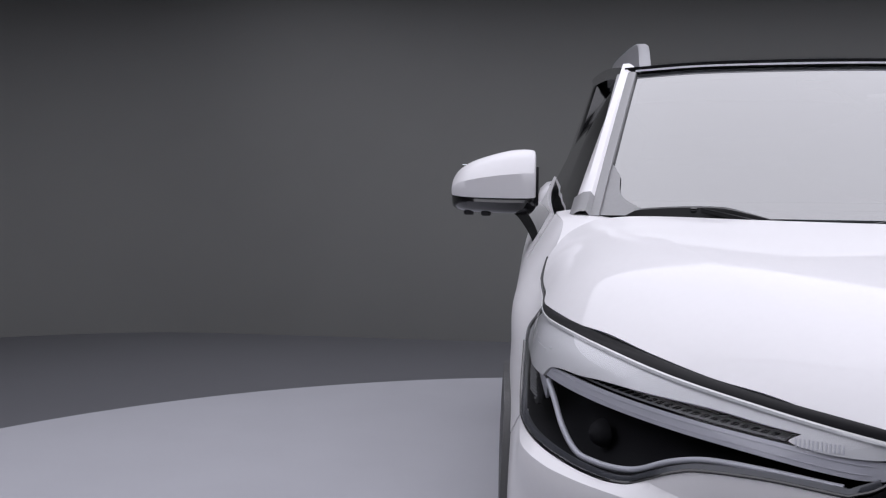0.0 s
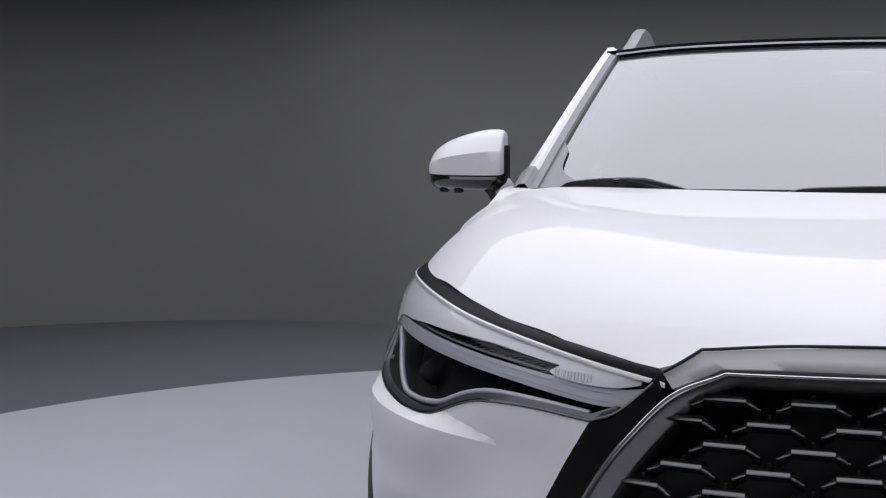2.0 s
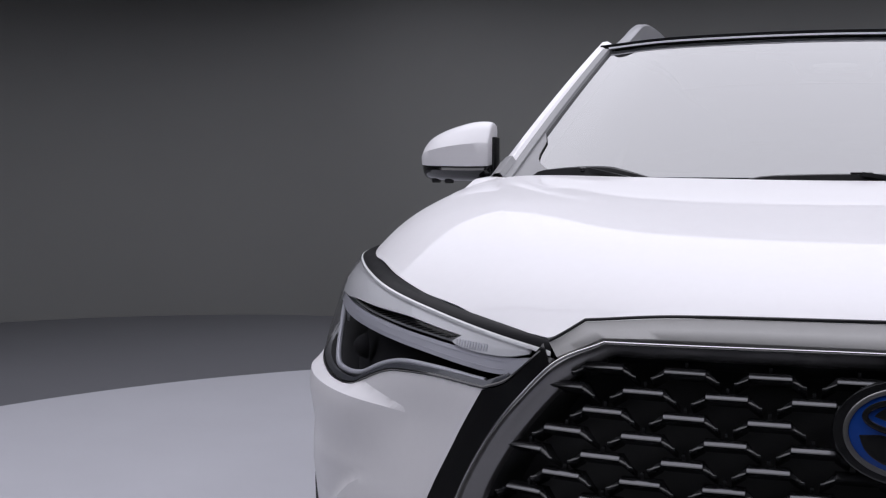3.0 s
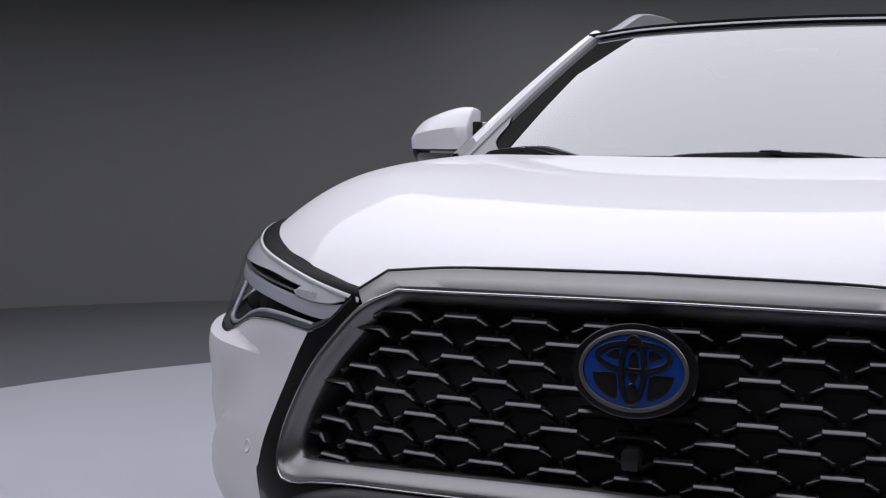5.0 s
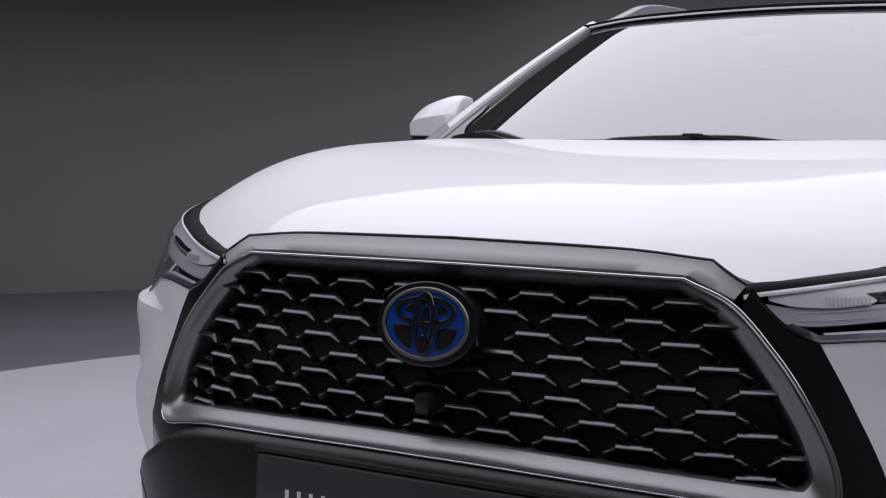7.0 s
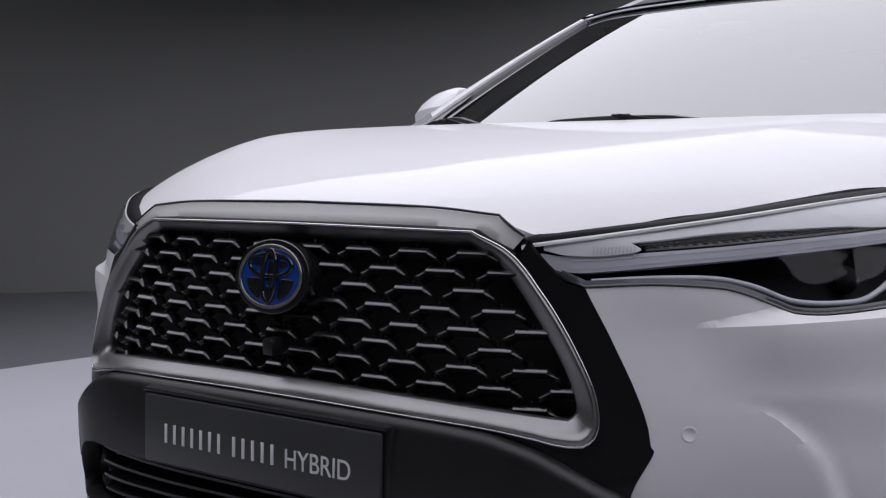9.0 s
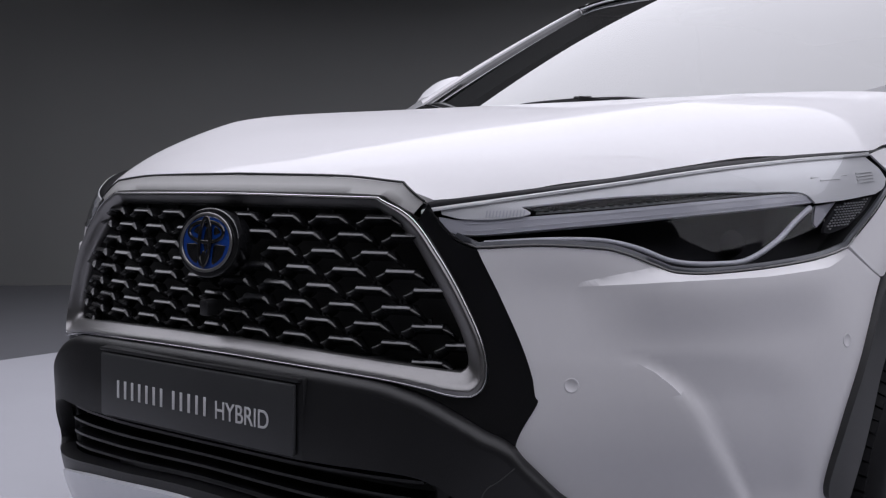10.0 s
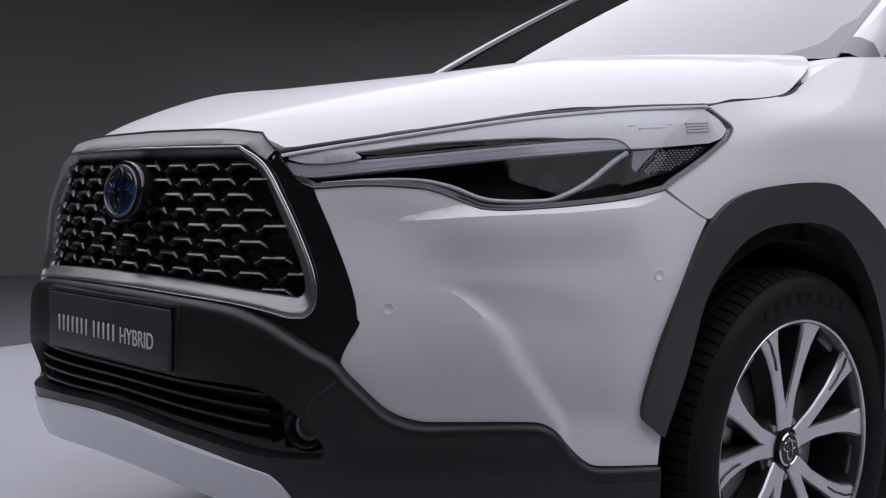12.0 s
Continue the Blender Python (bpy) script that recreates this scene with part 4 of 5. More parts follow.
def number_plate():
    M = Matrix.Translation((0, -.019, .603)) @ Matrix.Rotation(radians(-3), 4, "X")
    p = part("number_plate", put(block(-.260, .260, -.006, .003, -.057, .057, .004), M), PLATE, CAR, "dark grey plate with pale lettering")
    part("holder", put(block(-.272, .272, .004, .03, -.064, .068, .006), M), BLACK_SATIN, p, "black plastic holder")
    part("holder_lip", put(block(-.268, .268, -.003, .008, .060, .066, .002), M), BLACK_SATIN, p)
    # the product's name as plain bars, the common word lettered
    pitch, x = .0213, -.213
    for word in (7, 5):
        for k in range(word):
            part("letter_bar", put(block(x + .006, x + .0125, -.0072, -.0055, -.021, .011, .0005), M), LETTER, p)
            x += pitch
        x += pitch * .62
    cu = bpy.data.curves.new("lettering", "FONT")
    cu.body, cu.size, cu.extrude, cu.align_x, cu.align_y = "HYBRID", .043, .0006, "LEFT", "BOTTOM_BASELINE"
    tmp = new("lettering", cu)
    me = bpy.data.meshes.new_from_object(tmp.evaluated_get(bpy.context.evaluated_depsgraph_get()))
    bpy.data.objects.remove(tmp)
    span = max(v.co.x for v in me.vertices)
    me.transform(M @ Matrix.Translation((x, -.0066, -.021)) @ Matrix.Rotation(math.pi / 2, 4, "X") @ Matrix.Diagonal((.135 / span, 1, 1, 1)))
    me.materials.append(LETTER)
    ob = new("lettering", me)
    ob.parent = p


def wheel(side, yc=.968, name="front_wheel"):
    at = Matrix.Translation((side * .801, yc, .327)) @ Matrix.Scale(1.03, 4)
    flip = Matrix.Diagonal((side, 1, 1, 1))

    def place(bm):
        put(bm, at @ flip)
        if side < 0:
            bmesh.ops.reverse_faces(bm, faces=bm.faces)
        return bm
    rim = [(.243, .092), (.238, .088), (.234, .078), (.230, .06), (.222, .03), (.212, -.09), (.235, -.098)]
    w = part(name, place(lathe(rim, 96)), DARK_ALLOY, CAR, "dark alloy wheel with machined twin spokes")
    part("rim_lip", place(lathe([(.2425, .091), (.2435, .096), (.247, .0975), (.250, .095), (.250, .090)], 96)), MACHINED, w, "bright machined rim lip")
    tyre = [(.246, .088), (.252, .100), (.262, .106), (.285, .110), (.305, .109), (.320, .102), (.331, .092), (.337, .078), (.3405, .05), (.341, 0), (.3405, -.05), (.337, -.078), (.331, -.092), (.320, -.102), (.285, -.110), (.246, -.095)]
    part("tyre", place(lathe(tyre, 128)), RUBBER, w, "black rubber tyre")
    # tread blocks along both shoulders and ribs between
    for lo, hi, count in ((.052, .094, 88), (-.094, -.052, 88)):
        bm = bmesh.new()
        for k in range(count):
            a0, a1 = 2 * math.pi * (k + .08) / count, 2 * math.pi * (k + .92) / count
            rows = []
            for t in np.linspace(0, 1, 4):
                x = lo + (hi - lo) * t
                d = (abs(x) - .05) / .044
                r = np.interp(abs(x), (.05, .078, .094), (.3405, .337, .329))
                sh = .018 * d * (1 if lo > 0 else -1)
                rows.append([(x, (r + g) * math.cos(a + sh), (r + g) * math.sin(a + sh)) for a in (a0, a1) for g in (-.003, .0045)])
            vs = [[bm.verts.new(q) for q in row] for row in rows]
            for p, q in zip(vs, vs[1:]):
                for i, j in ((0, 1), (1, 3), (3, 2), (2, 0)):
                    bm.faces.new((p[i], p[j], q[j], q[i]))
            bm.faces.new((vs[0][0], vs[0][2], vs[0][3], vs[0][1]))
            bm.faces.new((vs[-1][0], vs[-1][1], vs[-1][3], vs[-1][2]))
        bmesh.ops.recalc_face_normals(bm, faces=bm.faces)
        tagged(part("shoulder_tread", place(bm), RUBBER, w), kind="stuff")
    for x in (-.032, 0, .032):
        part("tread_rib", place(lathe([(.338, x - .013), (.3445, x - .012), (.345, x), (.3445, x + .012), (.338, x + .013)], 96)), RUBBER, w)
    # raised bars on the sidewall in place of the maker's lettering
    for k in range(8):
        a = radians(112 - 7.2 * k)
        bm = block(.1075, .1110, -.0125, .0125, -.010, .010, .001)
        put(bm, Matrix.Rotation(a - math.pi / 2, 4, "X") @ Matrix.Translation((0, 0, .293)))
        part("sidewall_mark", place(bm), RUBBER, w)
    # twin spokes
    for k in range(5):
        mid = radians(92 + 72 * k)
        for s in (-1, 1):
            def spoke(lift, wide, thick):
                bm = bmesh.new()
                rows = []
                for r, off, half, x in ((.040, .13, .0155, .072), (.10, .185, .0125, .076), (.16, .240, .0140, .082), (.20, .272, .0185, .086), (.226, .290, .0245, .089), (.243, .298, .031, .091)):
                    a = mid + s * off
                    d, n = Vector((0, math.cos(a), math.sin(a))), Vector((0, -math.sin(a), math.cos(a)))
                    h = half * wide
                    c = d * r + Vector((x + lift, 0, 0))
                    rows.append([bm.verts.new(c + n * h), bm.verts.new(c - n * h), bm.verts.new(c - n * h * 1.15 - Vector((thick, 0, 0))), bm.verts.new(c + n * h * 1.15 - Vector((thick, 0, 0)))])
                for p, q in zip(rows, rows[1:]):
                    for i in range(4):
                        bm.faces.new((p[i], p[(i + 1) % 4], q[(i + 1) % 4], q[i]))
                bm.faces.new(rows[0])
                bm.faces.new(rows[-1])
                bmesh.ops.recalc_face_normals(bm, faces=bm.faces)
                return bm
            part("spoke", place(spoke(0, .9, .004)), MACHINED, w, "machined spoke face")
            part("spoke_back", place(spoke(-.0045, 1.15, .04)), DARK_ALLOY, w, "dark spoke flank")
        line = []
        for rad, off in ((.238, .34), (.222, .30), (.205, .285), (.19, .262), (.165, .25)):
            a = mid + off
            line.append((np.interp(rad, (.16, .20, .226, .243), (.0822, .0862, .0892, .0912)) + .0006, rad * math.cos(a), rad * math.sin(a)))
        part("spoke_groove", place(sweep(curve(line, 4), circle(.0022, 6))), DARK_ALLOY, w, "dark groove in the spoke")
        # dark insert between the rim ends of neighbouring pairs
        a = mid + math.pi / 5
        bm = block(.066, .080, -.030, .030, -.010, .010, .003)
        put(bm, Matrix.Rotation(a - math.pi / 2, 4, "X") @ Matrix.Translation((0, 0, .228)))
        part("rim_insert", place(bm), DARK_ALLOY, w)
        bm = lathe([(.0, .070), (.006, .070), (.008, .066), (.008, .045)], 12)
        put(bm, Matrix.Translation((0, .055 * math.cos(a), .055 * math.sin(a))))
        part("wheel_nut", place(bm), STEEL, w)
    part("hub", place(lathe([(.0, .066), (.05, .066), (.068, .060), (.072, .05), (.072, .0)], 40)), DARK_ALLOY, w)
    part("hub_cap", place(lathe([(.0, .0795), (.028, .0795), (.033, .078), (.0345, .060)], 40)), BLACK_SATIN, w, "flat black hub cap")
    part("cap_ring", place(put(lathe([(.0285, .0795), (.030, .0810), (.0325, .0790)], 40), Matrix.Identity(4))), CHROME, w)
    for ry, rz, oz in ((.020, .010, .007), (.009, .021, 0.0)):
        pts = [(.0800, ry * math.cos(a), oz + rz * math.sin(a)) for a in np.linspace(0, 2 * math.pi, 28, endpoint=False)]
        part("cap_mark", place(sweep(pts, circle(.0014, 6), closed=True)), CHROME, w)
    part("brake_disc", place(lathe([(.05, .03), (.06, .028), (.158, .028), (.160, .024), (.160, .004), (.06, .004)], 64)), STEEL, w)
    part("brake_caliper", place(put(block(.0, .045, -.05, .05, -.02, .035, .008), Matrix.Rotation(radians(60), 4, "X") @ Matrix.Translation((0, 0, .155)))), STEEL, w, "grey brake caliper")


def headlight(sgn):
    def make(bm):
        return bm if sgn > 0 else flipped(bm)
    out = outline(HL_TOP, HL_OUT, HL_LOW, HL_IN, per=6)
    bm = panel(out, skin, 0.02, 0, sx=CU, lift=-.06)
    # side walls of the tray
    a, b = np.array(out)[:, 0], np.array(out)[:, 1]
    p = skin(a, b)
    n = np.cross(skin(a + .001, b) - p, skin(a, b + .001) - p)
    n /= np.linalg.norm(n, axis=1)[:, None]
    v0, v1 = [bm.verts.new(q) for q in p - n * .003], [bm.verts.new(q) for q in p - n * .0605]
    for i in range(len(v0)):
        j = (i + 1) % len(v0)
        bm.faces.new((v0[i], v0[j], v1[j], v1[i]))
    h = part("headlight", make(bm), HOUSING, CAR, "headlight with a dark housing and pale light bar")

    def sheet(name, poly, lift, mat, depth=.006, step=.012, label="", shadow=True):
        ob = part(name, make(panel(poly, skin, step, depth, sx=CU, lift=lift)), mat, h, label)
        ob.visible_shadow = shadow
        return ob
    def lens_skin(u, z):
        """The lamp's skin, slightly domed over the dark lower part."""
        p = skin(u, z)
        n = np.cross(skin(u + .001, z) - p, skin(u, z + .001) - p)
        n /= np.linalg.norm(n, axis=1)[:, None]
        dome = .004 * np.sin(math.pi * np.clip((z - .832) / .085, 0, 1)) * smoothstep((u - 3.3) / .5) * smoothstep((5.7 - u) / .6)
        return p + n * dome[:, None]
    ob = part("lens", make(panel(out, lens_skin, .008, .003, sx=CU)), LENS, h, "clear lens")
    ob.visible_shadow = False
    # black glass crown between the lens and the bonnet
    bm = bmesh.new()
    sill = bmesh.new()
    rows, low = [], []
    for u, z in curve([(1.95, .924)] + HL_TOP, 6):
        d, up = crown(u)
        rows.append([bm.verts.new(lamp_rim(u, z, *q)) for q in ((d * .12, up * .2), (d * .25, up * .45), (d * .7, up * .84), (d + .004, up - .002), (d + .007, up - .006), (d + .007, -.006), (d * .25, up * .1))])
        low.append([sill.verts.new(lamp_rim(u, z, *q)) for q in ((-.0005, -.003), (.0006, .0008), (d * .07, up * .12), (d * .14, up * .22), (d * .14, up * .22 - .006), (.004, -.0035))])
    for mesh, ring_rows in ((bm, rows), (sill, low)):
        n = len(ring_rows[0])
        for p, q in zip(ring_rows, ring_rows[1:]):
            for m in range(n):
                mesh.faces.new((p[m], q[m], q[(m + 1) % n], p[(m + 1) % n]))
        mesh.faces.new(ring_rows[0])
        mesh.faces.new(ring_rows[-1])
        bmesh.ops.recalc_face_normals(mesh, faces=mesh.faces)
    part("lens_shoulder", make(sill), LAMP_SILVER, h, "pale shoulder of the lens")
    part("lamp_crown", make(bm), CROWN_BLACK, h, "gloss black crown under the bonnet")

    def sunk(depth):
        """The lamp's skin moved inwards by a depth that changes along it."""
        def at(u, z):
            p = skin(u, z)
            n = np.cross(skin(u + .001, z) - p, skin(u, z + .001) - p) * [1, 1, 0]
            n /= np.linalg.norm(n, axis=1)[:, None]
            return p - n * np.reshape(depth(np.atleast_1d(u), np.atleast_1d(z)), (-1, 1))
        return at

    def reflector_depth(u, z):
        """Close behind the lens at the slit, deeper towards the upper edge."""
        top = weights([q[0] for q in HL_TOP], u) @ np.array([q[1] for q in HL_TOP])
        return .004 + .003 * np.clip(1 - (top - z) / .03, 0, 1) * smoothstep((u - 2.4) / .9)
    # real reflector in front; the pale flank stands in for softbox light on the lens
    upper = outline([(2.12, .928)] + [(a, b - .002) for a, b in HL_TOP[1:7]] + [(5.62, .992)], [(5.62, .992), (5.92, .969), (6.05, .950)], [(6.05, .950), (6.02, .936), (5.9, .927)], [(5.9, .927), (5.4, .923), (4.97, .921)], [(4.97, .921), (4.86, .936), (4.70, .941), (4.45, .942), (4.2, .945), (3.76, .944), (3.34, .941), (3.0, .934), (2.75, .930)], [(2.75, .930), (2.82, .920), (2.6, .913), (2.3, .913), (2.12, .920)], [(2.12, .920), (2.12, .928)], per=6)
    part("upper_reflector", make(panel(upper, sunk(reflector_depth), .008, .004, sx=CU)), LAMP_SILVER, h, "pale silver reflector, its flank standing in for the lens's reflection")
    # raised ribs on the reflector's flank, shaped as the softbox grid's reflection
    for k, (u0, u1, z) in enumerate(((4.9, 5.35, .960), (5.0, 5.25, .955), (5.5, 5.8, .962), (5.52, 5.82, .957), (5.54, 5.84, .952), (5.56, 5.86, .947))):
        part("reflection_rib", make(panel([(u0, z), (u1, z + .001), (u1, z + .0032), (u0, z + .0022)], sunk(lambda u, z: reflector_depth(u, z) - .002), .02, .003, sx=CU)), LAMP_SILVER, h)
    part("side_facet", make(panel([(5.02, .916), (5.28, .920), (5.19, .901), (5.10, .882), (5.05, .888), (5.03, .902)], sunk(lambda u, z: .012 + .3 * (.918 - z)), .008, .004, sx=CU)), LAMP_GREY, h, "pale vertical facet")

    def bar_top(u):
        return weights((2.2, 2.5, 2.8, 3.36, 3.84, 4.37, 4.65, 4.95), u) @ np.array((.914, .914, .918, .925, .932, .938, .940, .938))

    def bar_low(u):
        return weights((2.2, 2.4, 3.06, 3.5, 3.84, 4.37, 4.95), u) @ np.array((.893, .891, .901, .907, .912, .918, .924))
    us = np.linspace(2.22, 4.97, 60)
    bar = [(2.09, .918), (2.10, .908), (2.15, .898)] + list(zip(us, bar_low(us))) + list(zip(us[::-1], bar_top(us[::-1])))
    sheet("light_bar", bar, -.007, LAMP_GREY, .014, .006, "frosted grey light bar")
    for f in (.35, .8):
        us = np.linspace(2.3, 4.9, 30)
        q = skin(us, bar_top(us) * (1 - f) + bar_low(us) * f)
        n = np.cross(np.gradient(q, axis=0), (0, 0, 1.0))
        part("bar_groove", make(sweep(list(q - n / np.linalg.norm(n, axis=1)[:, None] * .0062), circle(.0004, 5))), LAMP_GREY, h)

    # level step behind the bar's upper edge, with a row of dark teeth
    def step(us, depths, up):
        bm = bmesh.new()
        rows = []
        for d in depths:
            p = sunk(lambda u, z: np.full(len(u), d))(us, bar_top(us) + up)
            rows.append([bm.verts.new(q) for q in p])
        low = [[bm.verts.new(v.co - Vector((0, 0, .0025))) for v in rows[k]] for k in (0, -1)]
        rows = [low[0]] + rows + [low[1]]
        for a, b in zip(rows, rows[1:]):
            for k in range(len(us) - 1):
                bm.faces.new((a[k], b[k], b[k + 1], a[k + 1]))
        bm.faces.new([r[0] for r in rows])
        bm.faces.new([r[-1] for r in rows][::-1])
        bmesh.ops.recalc_face_normals(bm, faces=bm.faces)
        return bm
    part("tooth_step", make(step(np.linspace(2.86, 4.90, 50), (.012, .022, .032, .042), .0015)), TRIM_GREY, h, "grey step with a row of dark teeth")
    for u in np.linspace(2.92, 4.84, 30):
        part("light_tooth", make(step(np.array([u, u + .036]), (.013, .028), .0025)), HOUSING, h)
    for u0, u1 in ((2.95, 3.32), (3.38, 3.74), (3.80, 4.10), (4.16, 4.44)):
        z0, z1 = bar_top(np.array([u0, u1])) + .002, bar_top(np.array([u0, u1])) + .011
        part("lamp_module", make(panel([(u0, z0[0]), (u1, z0[1]), (u1, z1[1]), (u0, z1[0])], sunk(lambda u, z: np.full(len(u), .045)), .01, .01, sx=CU)), BLACK_GLOSS, h, "small black lamp module")
    for k in range(12):
        u = 2.48 + .026 * k
        part("facet", make(panel([(u, .9155), (u + .010, .9155), (u + .018, .925), (u + .008, .925)], sunk(lambda u, z: reflector_depth(u, z) - .0012), .02, .001, sx=CU)), LAMP_GREY, h)
    pts = []
    for u, z in curve([(2.45, .880), (2.9, .884), (3.3, .882), (3.53, .871), (3.74, .852), (3.9, .846), (4.13, .844), (4.36, .847), (4.61, .870), (4.81, .899), (4.95, .917)], 5):
        q, r, s = skin([u], [z])[0], skin([u + .01], [z])[0], skin([u], [z + .005])[0]
        nn = np.cross(r - q, s - q)
        pts.append(q - nn / np.linalg.norm(nn) * .012)
    part("light_hook", make(sweep(pts, circle(.0046, 10))), LAMP_GREY, h, "thin grey hooked light guide")
    sheet("side_reflector", outline([(5.28, .919), (5.6, .922), (5.92, .926)], [(5.92, .926), (5.80, .905), (5.48, .882)], [(5.48, .882), (5.12, .878), (5.28, .919)], per=5), -.012, HOUSING, .006, .01, "dark honeycomb side reflector")
    for i in range(16):
        for j in range(12):
            u, z = 5.14 + .052 * i + (.026 if j % 2 else 0), .882 + .004 * j
            if inside(np.array([(5.30, .917), (5.88, .924), (5.76, .906), (5.48, .886), (5.14, .881)]), np.array([[u, z]]))[0]:
                sheet("reflector_cell", [(u + .015 * math.cos(t), z + .0015 * math.sin(t)) for t in np.linspace(0, 2 * math.pi, 6, endpoint=False)], -.0095, TRIM_GREY, .002, .05)
    for u, z, r in ((4.35, .864, .021),):
        q = skin([u], [z])[0]
        d = skin([u + .01], [z])[0] - q
        nn = Vector(np.cross(d, (0, 0, 1.0))).normalized()
        c = Vector(q) - nn * .05
        turn = Vector((1, 0, 0)).rotation_difference(nn).to_matrix().to_4x4()
        M = Matrix.Translation(c) @ turn
        part("projector_lens", make(put(lathe([(.0, .022), (r * .4, .020), (r * .75, .013), (r * .95, .004), (r, .0)], 28), M)), HOUSING, h, "dark domed projector lens")
    rimline = np.array(curve(HL_OUT[2:], 5)[:-1] + curve(HL_LOW, 5)[:-1] + curve(HL_IN[:2], 5))
    e = np.gradient(rimline * [CU, 1], axis=0)
    e /= np.linalg.norm(e, axis=1)[:, None]
    part("lens_edge", make(loft(rimline, rimline + np.c_[e[:, 1] / CU, -e[:, 0]] * .009, ((0, -.002), (.1, -.0015), (.9, -.003), (1, -.008)), False)), LENS_EDGE, h, "grey moulded edge of the lens")
    edge = [skin([u], [z])[0] + np.array((0, -.001, 0)) for u, z in curve(HL_OUT[3:], 5)[:-1] + curve(HL_LOW, 5)[:-1] + curve(HL_IN, 5)]
    part("lens_seal", make(sweep(edge, circle(.0022, 6))), BLACK_GLOSS, h, "black seal round the lens")


def fog_lamp(sgn):
    M = Matrix.Translation((sgn * .512, .094, .468)) @ Matrix.Rotation(math.pi / 2, 4, "Z") @ Matrix.Rotation(math.pi, 4, "Z") @ Matrix.Rotation(radians(24 * sgn), 4, "Z")
    f = part("fog_lamp", put(lathe([(.026, .0), (.031, .010), (.035, .013), (.039, .011), (.043, .004), (.044, -.02)], 40), M), BLACK_SATIN, CAR, "round fog lamp in a black bezel")
    part("bowl", put(lathe([(.004, -.022), (.016, -.014), (.024, .0)], 32), M), SILVER, f, "bright bowl")
    pod = outline([(1.93, .424), (1.95, .538)], [(1.95, .538), (2.10, .528), (2.30, .495), (2.42, .456), (2.43, .436), (2.38, .424)], [(2.38, .424), (1.93, .424)], per=6)
    pm = panel(pod, skin, .015, .02, sx=CU, lift=-.032)
    part("pod", pm if sgn > 0 else flipped(pm), BLACK_SATIN, f, "black recessed lamp pod")
    ob = part("lens", put(lathe([(.0, .006), (.012, .005), (.024, .001)], 32), M), LENS, f)
    ob.visible_shadow = False


def grille_mesh():
    us = np.linspace(0, 2.6, 131)
    poly = np.array(outline(MESH_TOP, MESH_SIDE, MESH_LOW, mirrored(MESH_SIDE), per=6))
    poly = poly * [1.005, 1]
    bm = bmesh.new()
    # a hat-shaped lip: sloping shelf above, hollow dark face below
    line = [(-.0415, -.0128), (-.0380, -.0120), (-.0255, -.0022), (-.0245, 0), (.0245, 0), (.0255, -.0022), (.0380, -.0120), (.0415, -.0128)]
    sec = [(.026, -.003), (.0105, .0), (.0066, -.0007), (.0034, -.0026), (.0011, -.0049), (.0, -.0061), (.003, -.0095), (.026, -.020)]
    small = [(.026, -.011), (.0018, .0), (.0014, -.0001), (.0011, -.0003), (.0008, -.0006), (.0006, -.0028), (.003, -.005), (.026, -.018)]
    middle = [((a + 4 * c) / 5, (b + 4 * d) / 5) for (a, b), (c, d) in zip(sec, small)]
    rows = [[bm.verts.new((x, y, z + dz)) for y, dz in (small if abs(x) > .04 else middle if abs(x) > .03 else sec)] for x, z in line]
    for a, b in zip(rows, rows[1:]):
        for i in range(len(sec)):
            j = (i + 1) % len(sec)
            bm.faces.new((a[i], a[j], b[j], b[i]))
    bm.faces.new(rows[0])
    bm.faces.new(rows[-1])
    bmesh.ops.recalc_face_normals(bm, faces=bm.faces)
    # upward shelf faces of the black scale get a brighter metal as their highlight
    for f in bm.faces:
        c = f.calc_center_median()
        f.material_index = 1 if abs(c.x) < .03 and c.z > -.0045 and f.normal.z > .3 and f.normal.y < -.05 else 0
    # small peg on the middle of the edge
    peg = bmesh.ops.create_cube(bm, size=1)["verts"]
    for v in peg:
        v.co = Vector((v.co.x * .004, .019 + v.co.y * .006, .0015 + v.co.z * .007))
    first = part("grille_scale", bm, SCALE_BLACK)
    first.data.materials.append(GLINT_CHROME)
    me = first.data
    bpy.data.objects.remove(first)
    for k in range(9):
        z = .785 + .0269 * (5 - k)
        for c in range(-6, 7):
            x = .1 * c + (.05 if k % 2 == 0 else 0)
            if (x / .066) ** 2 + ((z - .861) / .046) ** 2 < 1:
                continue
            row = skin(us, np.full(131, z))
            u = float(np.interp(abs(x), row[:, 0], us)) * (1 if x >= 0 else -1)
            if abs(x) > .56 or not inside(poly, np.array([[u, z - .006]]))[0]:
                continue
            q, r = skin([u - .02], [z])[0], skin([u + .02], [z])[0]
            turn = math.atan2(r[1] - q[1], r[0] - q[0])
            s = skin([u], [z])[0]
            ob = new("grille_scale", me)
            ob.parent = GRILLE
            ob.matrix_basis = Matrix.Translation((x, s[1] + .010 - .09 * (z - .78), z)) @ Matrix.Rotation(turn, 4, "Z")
    part("front_camera", prism([(-.0105, -.014), (.0105, -.014), (.0115, .007), (.008, .013), (-.008, .013), (-.0115, .007)], -.004, .02, .002), BLACK_SATIN, GRILLE, "small black front camera").location = (0, .018, .757)


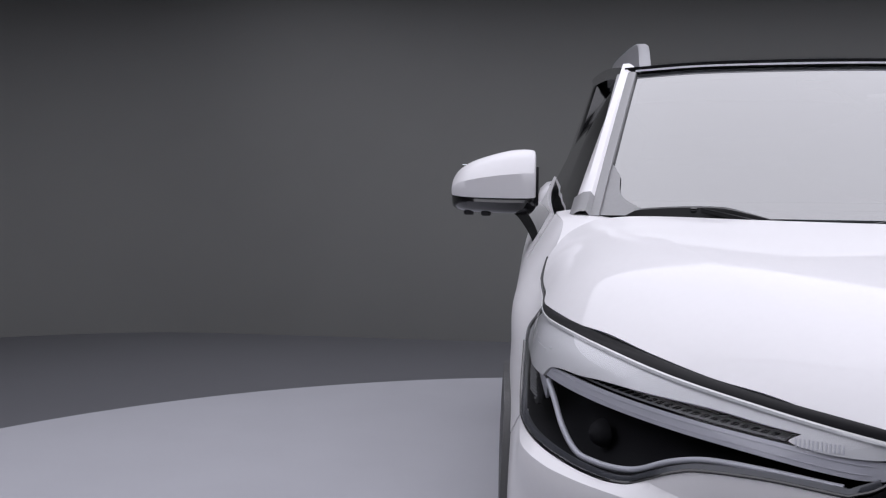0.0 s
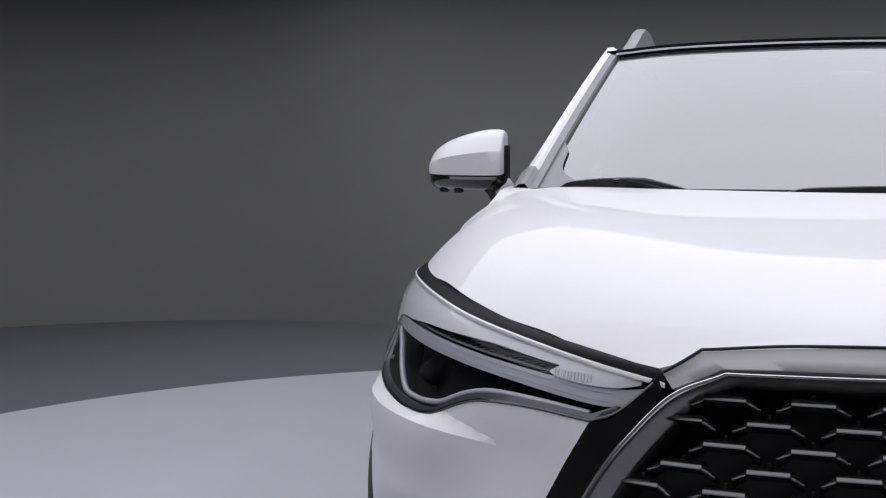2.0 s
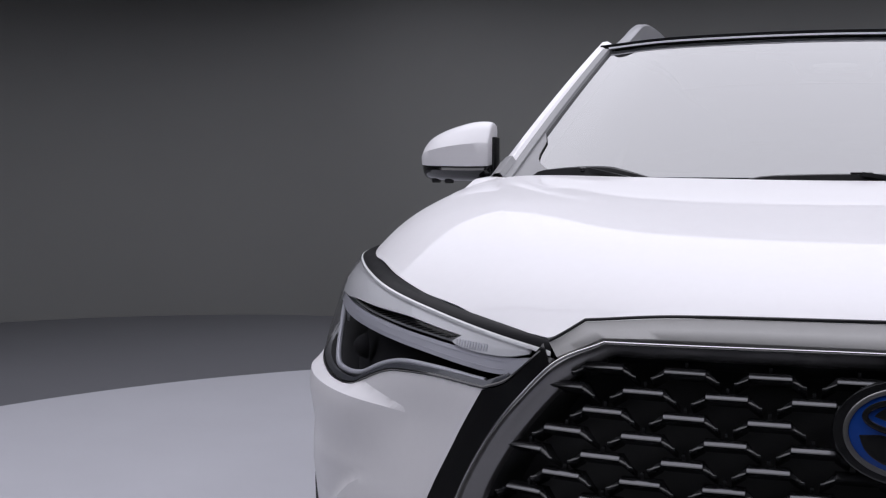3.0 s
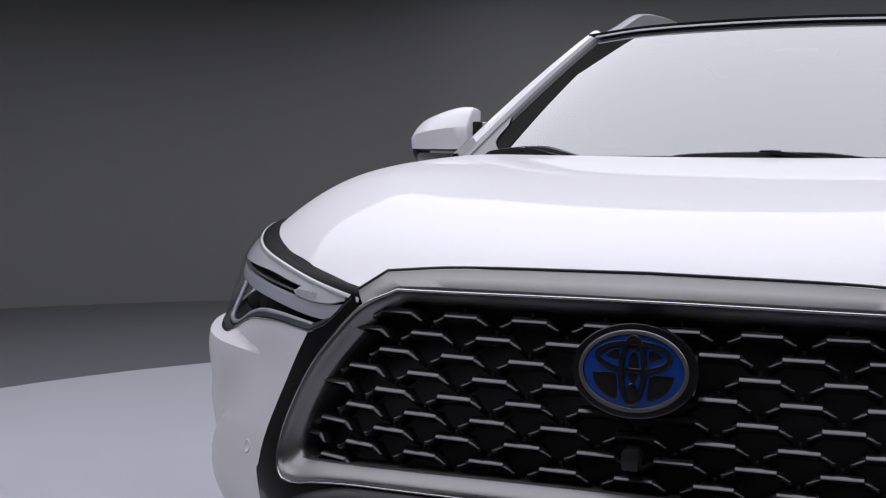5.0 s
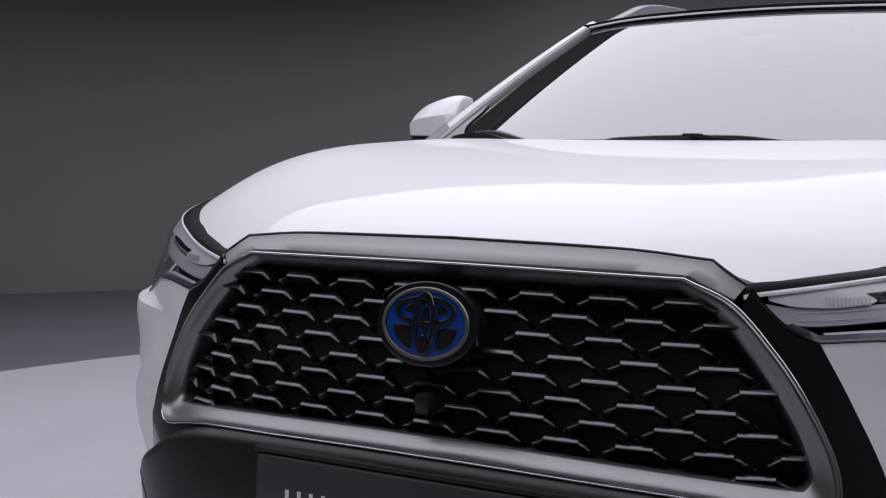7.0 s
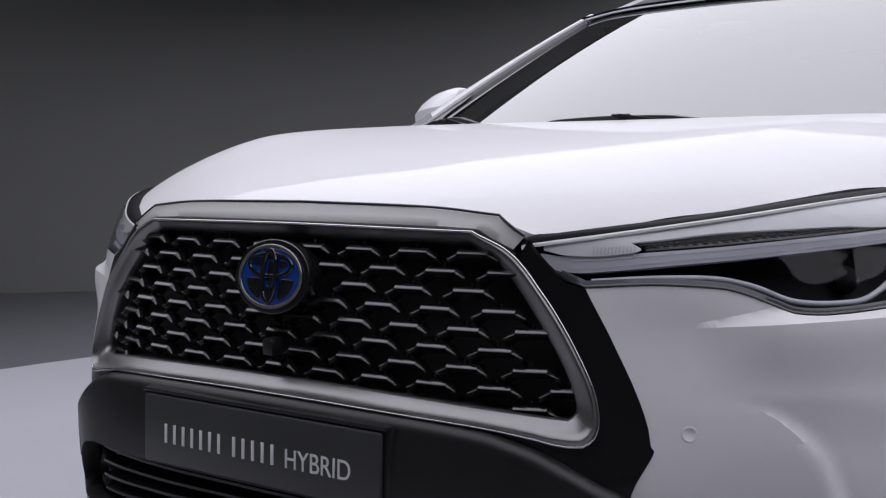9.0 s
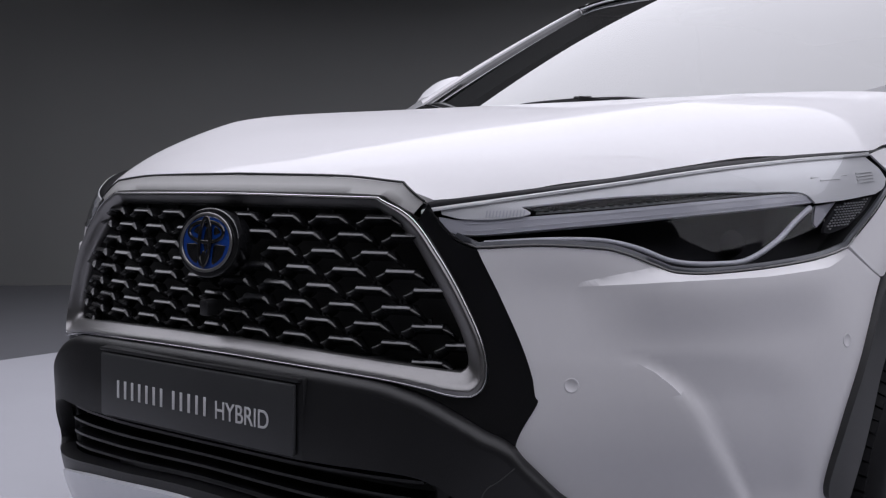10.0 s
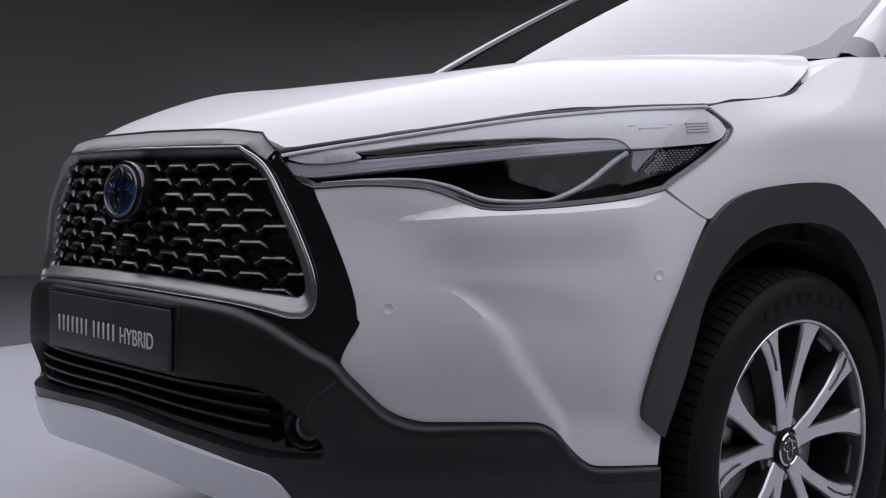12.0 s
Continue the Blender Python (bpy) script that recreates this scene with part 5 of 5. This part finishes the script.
def badge():
    M = Matrix.Translation((.0, .040, .8655)) @ Matrix.Rotation(radians(-9), 4, "X") @ Matrix.Diagonal((1.07, 1, 1.14, 1))

    def oval(a, b, y0, y1, cx=0, cz=0, n=40, bevel=.002):
        return put(prism([(cx + a * math.cos(t), cz + b * math.sin(t)) for t in np.linspace(0, 2 * math.pi, n, endpoint=False)], y0, y1, bevel), M)

    def hoop(a, b, y, r, cx=0, cz=0, n=48):
        pts = [M @ Vector((cx + a * math.cos(t), y, cz + b * math.sin(t))) for t in np.linspace(0, 2 * math.pi, n, endpoint=False)]
        bm = bmesh.new()
        ax = (M.to_3x3() @ Vector((0, 1, 0))).normalized()
        rings = []
        for i, p in enumerate(pts):
            d = (pts[(i + 1) % n] - pts[i - 1]).normalized()
            side = d.cross(ax).normalized()
            rings.append([bm.verts.new(p + side * r * math.cos(t) + ax * r * .7 * math.sin(t)) for t in np.linspace(0, 2 * math.pi, 8, endpoint=False)])
        for i in range(n):
            p, q = rings[i], rings[(i + 1) % n]
            for k in range(8):
                bm.faces.new((p[k], p[(k + 1) % 8], q[(k + 1) % 8], q[k]))
        bmesh.ops.recalc_face_normals(bm, faces=bm.faces)
        return bm
    b = part("badge", oval(.0755, .0525, -.012, .02), BLACK_GLOSS, CAR, "oval black and blue badge with chrome hoops")
    part("blue_field", oval(.060, .0405, -.0145, -.010), BLUE, b, "blue enamel field")
    pocket = curve([(.049, -.0035), (.0220, -.0035), (.0185, -.016), (.0190, -.0315), (.031, -.0280), (.043, -.018), (.049, -.0035)], 4)[:-1]
    eyelet = curve([(.034, .0155), (.019, .0115), (.0185, .0235), (.027, .0215), (.034, .0155)], 4)[:-1]
    for shape in (pocket, eyelet):
        for s in (1, -1):
            part("dark_inlay", put(prism([(s * a, c) for a, c in shape], -.0155, -.0135, .0006), M), BLACK_GLOSS, b)
    for cz, c in ((.004, .018), (.026, .004)):
        part("dark_inlay", oval(.0062, c, -.0155, -.0135, 0, cz, 20, .0006), BLACK_GLOSS, b)
    part("outer_hoop", hoop(.0625, .0425, -.0155, .0030), SATIN_METAL, b, "chrome outer hoop")
    part("upper_hoop", hoop(.043, .0155, -.0165, .0036, 0, .0155), BLACK_GLOSS, b)
    part("upright_hoop", hoop(.0135, .0355, -.018, .0038, 0, .001), BLACK_GLOSS, b)
    part("keel", oval(.0062, .013, -.0195, -.014, 0, -.0255, 20, .0015), GLINT_CHROME, b)


def wipers():
    def base(x, lift=.0):
        y, z = np.interp(abs(x), *COWL[0]), np.interp(abs(x), *COWL[1])
        return np.array((x, y, z + lift))
    def blade(t):
        k = (.2 + .8 * min(1, 7 * t, 3 * (1 - t))) * thick
        return [(-.018 * k, -.012), (.018 * k, -.012), (.012 * k, -.012 + .028 * k), (-.008 * k, -.012 + .031 * k)]
    for x0, x1, knob, rise, thick in ((-.70, -.38, -.535, .002, .8), (-.25, .33, .023, -.006, .6)):
        line = [base(x, rise + .010 * math.sin(math.pi * (x - x0) / (x1 - x0))) + np.array((0, -.012, 0)) for x in np.linspace(x0, x1, 24)]
        w = part("wiper", sweep(line, blade), BLACK_SATIN, CAR, "black windscreen wiper")
        c = base(knob, rise + .016) + np.array((0, -.012, 0))
        part("clip", block(c[0] - .022, c[0] + .022, c[1] - .008, c[1] + .008, c[2] - .006, c[2] + .004, .003), BLACK_GLOSS, w)
        arm = [base(x, rise + .016 - .02 * t) + np.array((0, -.02 - .05 * t, -.03 * t)) for t, x in zip(np.linspace(0, 1, 10), np.linspace(knob, x1 + .08, 10))]
        part("arm", sweep(arm, [(-.006, -.004), (.006, -.004), (.005, .004), (-.005, .004)]), BLACK_SATIN, w)


def cowl():
    bm = bmesh.new()
    rows = []
    for x in np.linspace(-.76, .76, 41):
        y, z = np.interp(abs(x), *COWL[0]), np.interp(abs(x), *COWL[1])
        rows.append([bm.verts.new((x, y + .01, z - .004)), bm.verts.new((x, y - .04, z - .022)), bm.verts.new((x, y - .16, z - .035)), bm.verts.new((x, y - .16, z - .06)), bm.verts.new((x, y + .01, z - .05))])
    for a, b in zip(rows, rows[1:]):
        for k in range(5):
            bm.faces.new((a[k], a[(k + 1) % 5], b[(k + 1) % 5], b[k]))
    bmesh.ops.recalc_face_normals(bm, faces=bm.faces)
    part("cowl", bm, BLACK_SATIN, CAR, "black cowl under the windscreen")


def cabin_pod():
    pts = [(-.16, .055), (.16, .055), (.10, .01), (.075, -.03), (.05, -.045), (-.05, -.045), (-.075, -.03), (-.10, .01)]
    p = part("mirror_pod", put(prism(pts, -.012, .03, .006), Matrix.Translation((.0, 1.96, 1.425)) @ Matrix.Rotation(radians(-52), 4, "X")), TRIM_GREY, CAR, "pale sensor pod behind the windscreen")


bumper()
fender()
rear_body()
hood()
GRILLE = grille()
lower_bumper()
greenhouse()
cowl()
wipers()
cabin_pod()
badge()
number_plate()
for sgn in (1, -1):
    headlight(sgn)
    fog_lamp(sgn)
    door_mirror(sgn)
    wheel(sgn)
    wheel(sgn, 3.6, "rear_wheel")
grille_mesh()
